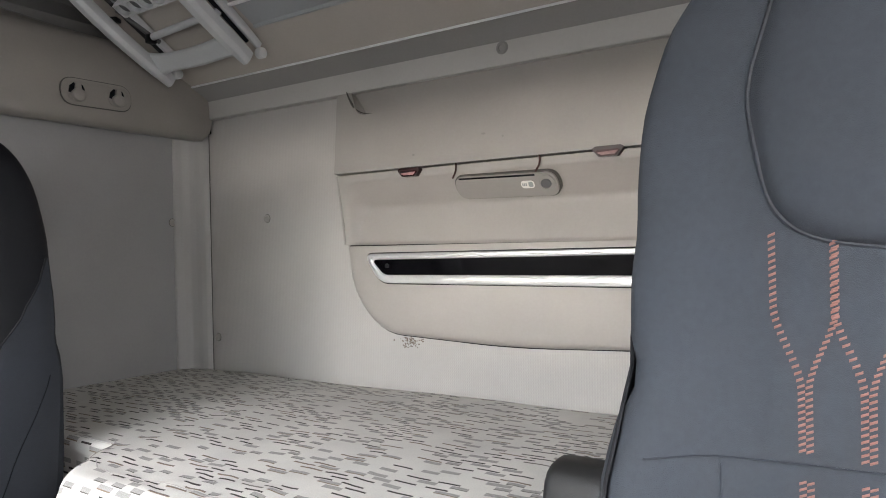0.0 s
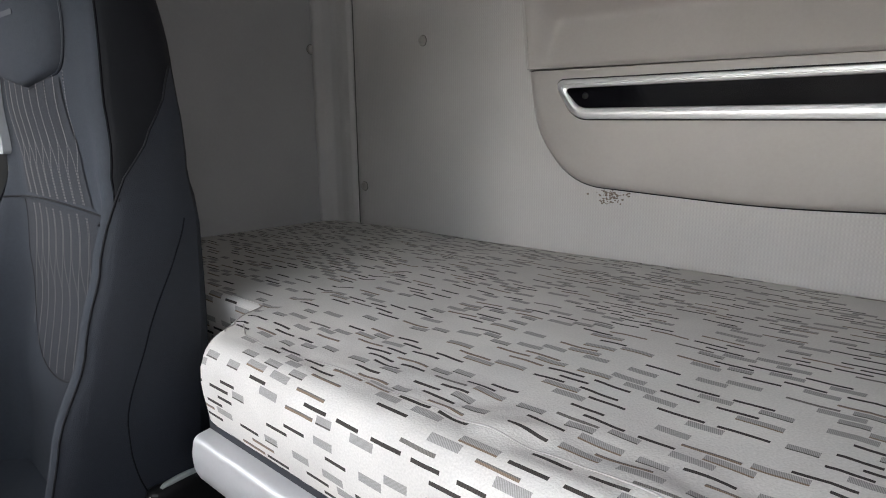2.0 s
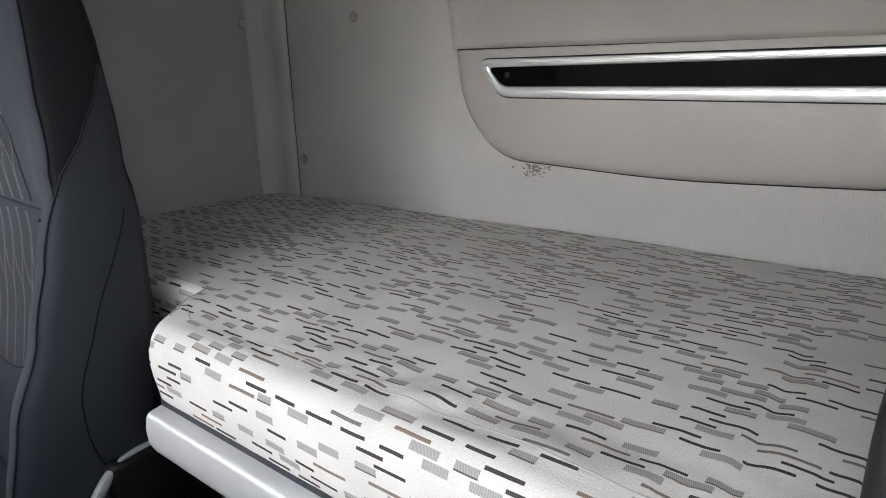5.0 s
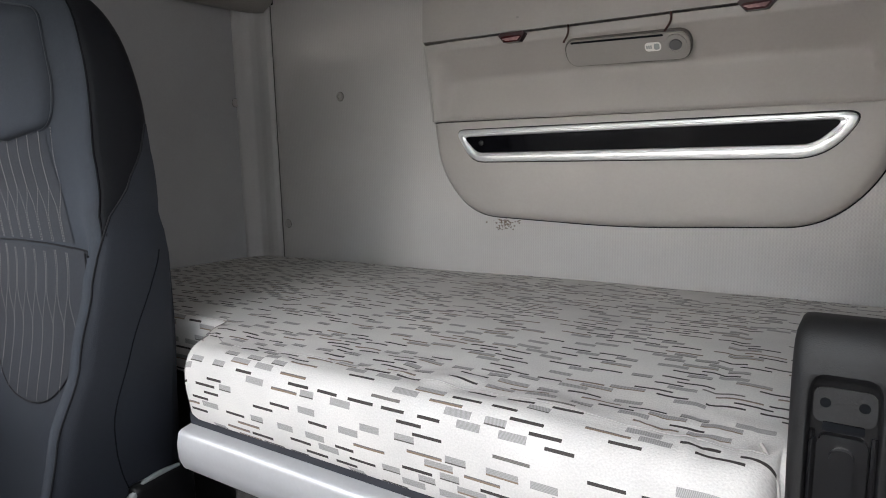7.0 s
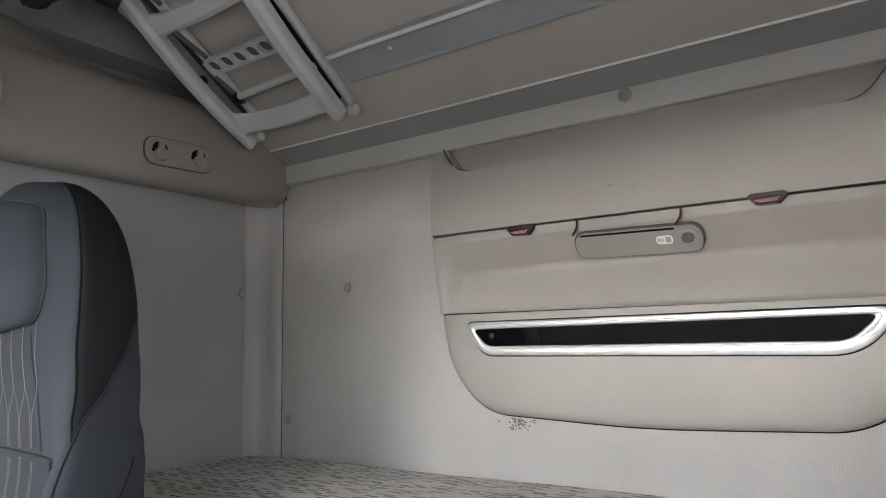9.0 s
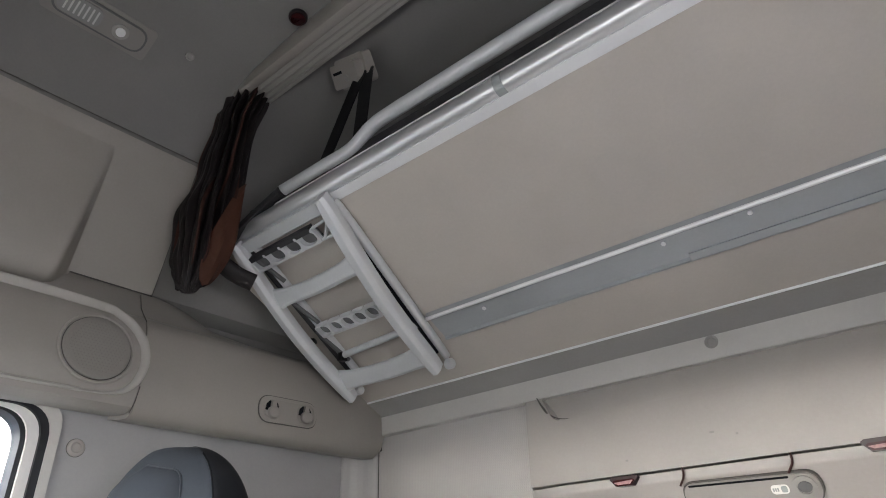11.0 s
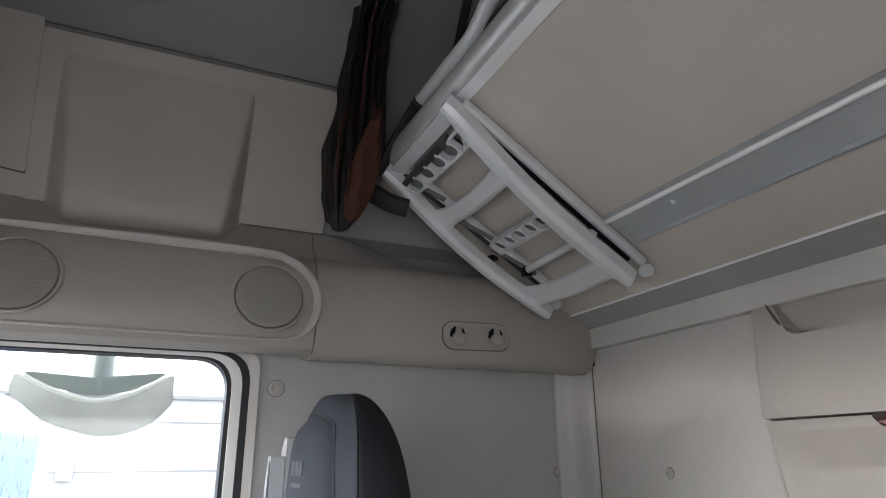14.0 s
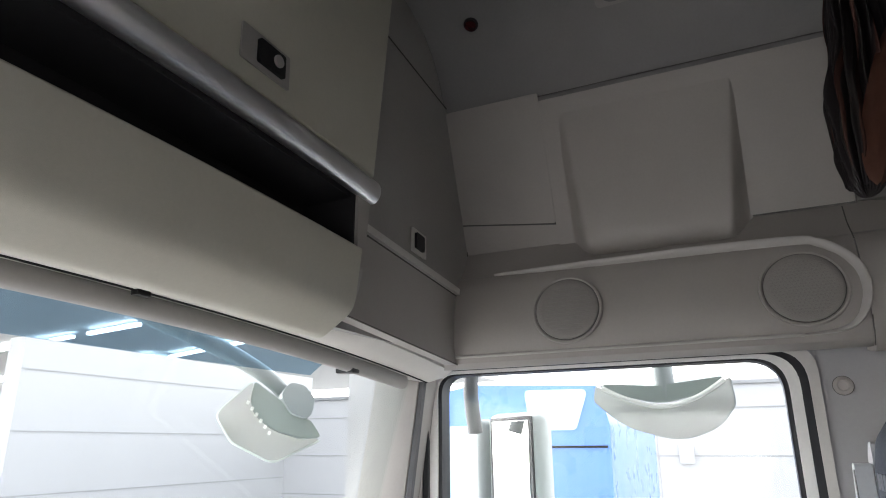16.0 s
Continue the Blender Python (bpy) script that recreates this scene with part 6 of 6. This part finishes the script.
def armrest():
    t = thing("armrest", (0.455, 0.61, 0.66), "black armrest folded upright beside the driver's seat", "armrest")
    lean = Matrix.Translation((0.4365, 0.585, 0.640)) @ Matrix.Diagonal((0.93, 1, 1, 1)) @ Matrix.Rotation(radians(-4), 4, "X")

    def at(a, b, c):
        return lean @ Vector((a, -c, b))
    rings = []
    for b, w, d0, d1, deep, rw in ((-0.02, 0.044, -0.03, 0.030, 0.020, 0.0300), (0.10, 0.046, -0.035, 0.031, 0.020, 0.0305), (0.2, 0.047, -0.04, 0.032, 0.020, 0.0305), (0.255, 0.0475, -0.042, 0.033, 0.020, 0.0305),
                                   (0.268, 0.0475, -0.042, 0.0332, 0.018, 0.0298), (0.276, 0.0475, -0.042, 0.0333, 0.013, 0.0280), (0.281, 0.0475, -0.042, 0.0333, 0.007, 0.0250), (0.2835, 0.0475, -0.042, 0.0332, 0.002, 0.0205), (0.2845, 0.0475, -0.042, 0.033, 0.0, 0.018),
                                   (0.298, 0.0473, -0.041, 0.0325, 0.0, 0.018), (0.310, 0.0468, -0.04, 0.0305, 0.0, 0.018), (0.320, 0.0455, -0.036, 0.0265, 0.0, 0.018), (0.327, 0.0430, -0.030, 0.021, 0.0, 0.017), (0.3315, 0.0390, -0.022, 0.013, 0.0, 0.015), (0.333, 0.033, -0.012, 0.006, 0.0, 0.012)):
        r = min(0.014, (d1 - d0) * 0.4)
        arc = [(w - r + r * math.sin(q * math.pi / 10), d1 - r + r * math.cos(q * math.pi / 10)) for q in range(6)]
        back = [(w, d0 + 0.006), (w - 0.006, d0)]
        half = [(rw - 0.003, d1 - deep), (rw - 0.0005, d1 - deep * 0.85), (rw, d1 - deep * 0.12), (rw + 0.0015, d1)] + arc + back
        rings.append([at(a, b, c) for a, c in half + [(-a, c) for a, c in half[::-1]]])
    pad = part("pad", loft(rings), ARM_PAD, t, "black leatherette pad with a recess for its bracket")
    pad.data.set_sharp_from_angle(angle=radians(62))
    part("hinge_plate", slab(rect(-0.0270, 0.0270, 0.236, 0.269, 0.010, 4), lambda a, b, c: at(a, b, 0.010 + c), 0.007, 0.002), ARM_PAD, t)
    part("hinge_slot", slab(rect(-0.0180, 0.0180, 0.229, 0.237, 0.002, 2), lambda a, b, c: at(a, b, 0.0125 + c), 0.008), SEAM, t, "dark slot below the hinge plate")
    part("cover", slab(rounded([(-0.0215, -0.01), (0.0215, -0.01), (0.0215, 0.226), (-0.0215, 0.226)], [0, 0, 0.010, 0.010], 5), lambda a, b, c: at(a, b, 0.010 + c), 0.013, 0.004, 3), ARM_GLOSS, t, "glossy black bracket cover")
    part("rib", slab(rounded([(-0.010, -0.01), (0.0105, -0.01), (0.0105, 0.216), (-0.010, 0.216)], [0, 0, 0.0098, 0.0098], 6), lambda a, b, c: at(a, b, 0.021 + c), 0.009, 0.0042, 4), ARM_GLOSS, t, "raised round-ended rib")
    for a in (-0.0262, 0.0262):
        part("edge_rod", tube([at(a, -0.01, 0.016), at(a, 0.228, 0.017)], 0.0026, 6), ARM_GLOSS, t)
    for a in (-0.0165, 0.0165):
        part("screw_hole", disc(at(a, 0.2545, 0.0172), at(0, 0, 1) - at(0, 0, 0), 0.0046, 0.0008, 0, 14), SEAM, t, "dark screw hole")
    part("stalk", box(0.418, 0.47, 0.56, 0.61, 0.42, 0.65, 0.012), BLACK, t)


armrest()


def floor_lever():
    t = thing("floor_lever", (-0.40, 0.50, -0.02), "black plastic lever on the cab floor", "lever")
    part("body", box(-0.43, -0.375, 0.47, 0.53, -0.02, 0.52, 0.02, 3), BLACK, t)
    part("knob", box(-0.435, -0.37, 0.465, 0.535, 0.50, 0.56, 0.022, 3), BLACK, t)


floor_lever()


# ---- outside the windows ----
# out of view; its pale colour is chosen to bounce light upwards
structure(part("ground", box(-80, 80, -80, 80, -1.55, -1.45, 0), BOUNCE_GROUND), "unseen pale ground that bounces light into the cab", "ground")


def building():
    t = thing("warehouse", (-13, 0, -1.45), "white clad warehouse walls with joints and a lit steel canopy", "building")
    part("wall", box(-13.6, -13.0, -10.2, 30, -1.45, 2.42, 0), CLADDING, t)
    part("roof_edge", box(-13.7, -12.94, -10.2, 30, 2.42, 2.50, 0.01), CLADDING_JOINT, t, "grey roof edge")
    part("wall", box(-14.0, -6.2, -10.6, -10.2, -1.45, 3.1, 0), CLADDING_GREY, t)
    for k in range(1, 5):
        part("wall_joint", box(-13.0, -12.988, -10.2, 30, -1.45 + 0.86 * k, -1.43 + 0.86 * k, 0), CLADDING_JOINT, t)
    for k in range(1, 5):
        part("wall_joint", box(-14.0, -6.2, -10.2, -10.188, -1.30 + 0.97 * k, -1.28 + 0.97 * k, 0), CLADDING_JOINT, t)
    for y in (-6, -1.4, 3.2, 8):
        part("wall_joint", box(-13.0, -12.99, y, y + 0.02, -1.45, 2.42, 0), CLADDING_JOINT, t)
    part("canopy", box(-30, -3.0, -50, -10.7, 4.35, 4.8, 0), CANOPY, t, "grey steel canopy")
    for (x0, y0), (x1, y1), n in (((-13.6, -11.7), (-20.6, -33.6), 8), ((-14.7, -16.8), (-20.0, -40.0), 8), ((-10.5, -12.5), (-15.0, -40.0), 9)):
        for k in range(n):
            c = Vector((x0 + (x1 - x0) * (k + 0.5) / n, y0 + (y1 - y0) * (k + 0.5) / n, 4.22))
            turn = math.atan2(y1 - y0, x1 - x0)
            part("strip_lamp", box(-1.15, 1.15, -0.06, 0.06, -0.04, 0.04, 0, 1, Matrix.Translation(c) @ Matrix.Rotation(turn, 4, "Z")), STRIP_LAMP, t, "glowing strip lamp")
    for y in (-2.2, -1.0):
        part("wall_lamp", box(-13.0, -12.85, y, y + 0.25, 1.0, 1.35, 0.02), CANOPY, t)


building()


def blue_truck():
    t = thing("blue_truck", (-5.2, -1.4, -1.45), "blue truck cab parked alongside with pale windows", "truck")
    side = rounded([(-2.30, -0.2), (-0.62, -0.2), (-0.60, 1.5), (-0.66, 1.76), (-1.6, 1.80), (-2.15, 1.7), (-2.28, 1.0)], [0.1, 0.05, 0.1, 0.06, 0.2, 0.1, 0.2], 5)
    part("body", slab(side, lambda a, b, c: (-4.2 - c, a, b), 2.3, 0.05, 3), BLUE_PAINT, t)
    part("fairing", slab(rounded([(-1.16, 1.46), (-0.83, 1.46), (-0.78, 1.60), (-0.73, 1.735), (-1.20, 1.745)], 0.04, 4), lambda a, b, c: (-4.19 - c, a, b), 0.02), PALE_BLUE, t, "pale blue fairing panel")
    part("side_window", slab(rounded([(-2.15, 0.85), (-1.40, 0.85), (-1.40, 1.50), (-2.05, 1.50)], 0.06, 4), lambda a, b, c: (-4.19 - c, a, b), 0.02), PALE_BLUE, t, "pale reflecting side window")
    part("panel_joint", box(-4.205, -4.192, -1.30, -0.62, 1.34, 1.355, 0), BLACK, t)
    part("panel_joint", box(-4.205, -4.192, -1.30, -1.285, 0.2, 1.34, 0), BLACK, t)
    part("sun_visor", box(-5.9, -4.25, -2.55, -2.28, 1.42, 1.55, 0.03), WHITE_PLASTIC, t, "white sun visor")
    part("door_handle", box(-4.2, -4.16, -1.5, -1.38, 0.72, 0.78, 0.01), BLACK, t)
    part("chassis", box(-6.4, -4.3, -2.2, 4.0, -0.7, -0.25, 0.05), BLACK, t)
    for y in (-1.7, 2.6):
        w = part("wheel", disc((-4.45, y, -0.95), (1, 0, 0), 0.5, 0.3, 0.05, 32), RUBBER, t)
        part("rim", disc((-4.29, y, -0.95), (1, 0, 0), 0.28, 0.02, 0.008, 24), SILVER_PAINT, w)
    part("mirror", box(-4.1, -3.8, -2.3, -2.18, 0.9, 1.6, 0.04), WHITE_PLASTIC, t, "white mirror housing")
    part("mirror_arm", tube([(-4.2, -2.15, 1.55), (-4.0, -2.22, 1.62), (-3.95, -2.24, 1.55)], 0.03, 8), BLACK, t)


blue_truck()


def outside_mirrors():
    t = thing("door_mirror", (-1.45, -0.38, 0.85), "tall outside mirror with grey housing beside the passenger door", "mirror")
    face = Matrix.Translation((-1.43, -0.36, 1.17)) @ Matrix.Rotation(radians(-33), 4, "Z")
    part("housing", box(-0.07, 0.0, -0.125, 0.115, -0.32, 0.285, 0.03, 3, face), PALE_HOUSING, t, "pale grey mirror housing")
    part("bezel", box(-0.004, 0.004, -0.098, 0.098, -0.312, 0.274, 0.003, 1, face), RUBBER, t, "black edge round the glass")
    part("glass", box(0.0, 0.006, -0.085, 0.085, -0.30, 0.262, 0.002, 1, face), MIRROR, t, "silvered mirror glass")
    part("post", box(-0.04, 0.03, -0.17, -0.115, -0.32, 0.27, 0.02, 3, face), GREY_HOUSING, t, "grey mirror post")
    part("arm", tube(smooth_line([(-1.40, -0.46, 1.40), (-1.37, -0.46, 1.50), (-1.34, -0.45, 1.58), (-1.21, -0.44, 1.66)], 4), 0.022, 10), COMB_GREY, t, "dark grey mirror arm")
    k = thing("kerb_mirror", (-1.42, 0.07, 1.45), "wide crescent kerb mirror hanging over the passenger door", "mirror")
    lean = Matrix.Translation((-1.42, 0.07, 1.465)) @ Matrix.Rotation(radians(12), 4, "Y") @ Matrix.Rotation(radians(2), 4, "X")
    shell = rounded([(-0.165, 0.062), (-0.176, 0.020), (-0.102, -0.052), (0.036, -0.096), (0.135, -0.064), (0.180, -0.010), (0.178, 0.060), (0.088, 0.011), (0.0, -0.007), (-0.088, 0.020)], [0.008, 0.02, 0.2, 0.3, 0.2, 0.03, 0.008, 0.2, 0.3, 0.2], 6)
    part("glass", slab(shell, lambda a, b, c: lean @ Vector((c, a, b)), 0.008, 0.002), PALE_MIRROR, k, "silvered crescent mirror glass")
    part("rim", slab([(a * 1.02, b * 1.035 - 0.001) for a, b in shell], lambda a, b, c: lean @ Vector((c - 0.004, a, b)), 0.008, 0.002), GREY_HOUSING, k, "thin grey rim")
    part("housing", slab(rounded([(-0.163, 0.066), (-0.086, 0.026), (0.0, 0.001), (0.088, 0.018), (0.174, 0.064), (0.0, 0.050)], [0.006, 0.1, 0.15, 0.1, 0.006, 0.2], 6), lambda a, b, c: lean @ Vector((c - 0.03, a, b)), 0.034, 0.004), GREY_GREEN, k, "grey-green curved housing")
    dip = smooth_line([(0.009, -0.150, 0.056), (0.009, -0.088, 0.022), (0.009, 0.0, -0.004), (0.009, 0.088, 0.013), (0.009, 0.165, 0.055)], 5)
    part("edge", tube([lean @ p for p in dip], 0.006, 8), WHITE_PLASTIC, k, "white housing edge")
    part("stem", tube([(-1.44, 0.08, 1.49), (-1.42, 0.08, 1.56), (-1.36, 0.08, 1.68), (-1.20, 0.08, 1.74)], [0.03, 0.028, 0.024, 0.024], 10), GREY_HOUSING, k)
    f = thing("front_mirror", (-0.97, -0.9, 1.4), "front kerb mirror on a grey arm beyond the windscreen", "mirror")
    lean2 = Matrix.Translation((-0.965, -0.88, 1.425)) @ Matrix.Rotation(radians(-38), 4, "Z") @ Matrix.Rotation(radians(14), 4, "Y") @ Matrix.Rotation(radians(8), 4, "X") @ Matrix.Rotation(radians(-38), 4, "Y")
    o = rounded([(0.075, 0.088), (0.124, -0.033), (0.056, -0.078), (-0.062, -0.084), (-0.158, 0.024), (-0.099, -0.005), (-0.021, -0.013), (0.040, 0.006), (0.064, 0.040)], [0.012, 0.03, 0.05, 0.05, 0.008, 0.05, 0.1, 0.1, 0.05], 6)
    part("glass", slab(o, lambda a, b, c: lean2 @ Vector((a, c, b)), 0.008, 0.002), PALE_MIRROR, f, "silvered mirror glass")
    part("rim", slab([(a * 1.03 - 0.001, b * 1.05) for a, b in o], lambda a, b, c: lean2 @ Vector((a, c - 0.004, b)), 0.008, 0.002), PALE_HOUSING, f, "thin pale rim")
    part("housing", slab(rounded([(0.073, 0.086), (0.062, 0.038), (0.038, 0.008), (-0.021, -0.010), (-0.099, -0.002), (-0.152, 0.026), (-0.112, 0.052), (-0.02, 0.066)], [0.006, 0.05, 0.1, 0.1, 0.05, 0.006, 0.02, 0.1], 6), lambda a, b, c: lean2 @ Vector((a, c - 0.05, b)), 0.054, 0.008), GREY_GREEN, f, "grey-green curved housing")
    part("joint", slab(rounded([(-0.105, 0.050), (-0.092, 0.108), (-0.052, 0.128), (-0.010, 0.120), (-0.004, 0.075), (-0.05, 0.045)], 0.025, 5), lambda a, b, c: lean2 @ Vector((a, c - 0.03, b)), 0.05, 0.012), GREY_HOUSING, f, "grey swivel joint")
    for n_ in range(6):
        a_, b_ = 0.064 - 0.017 * n_, 0.026 - 0.0095 * n_
        part("marking", slab(rect(a_ - 0.004, a_ + 0.004, b_ - 0.005, b_ + 0.005, 0.001, 2), lambda a, b, c: lean2 @ Vector((a, c + 0.0082, b)), 0.001), WHITE_PLASTIC, f, "small white bar")
    part("arm", tube(smooth_line([(-1.075, -0.885, 1.462), (-1.04, -0.895, 1.515), (-0.96, -0.90, 1.555), (-0.8, -0.90, 1.60), (-0.565, -0.90, 1.648), (-0.42, -0.86, 1.68), (-0.36, -0.72, 1.70), (-0.36, -0.60, 1.70)], 5), 0.022, 10), GREY_HOUSING, f, "grey mirror arm")


outside_mirrors()
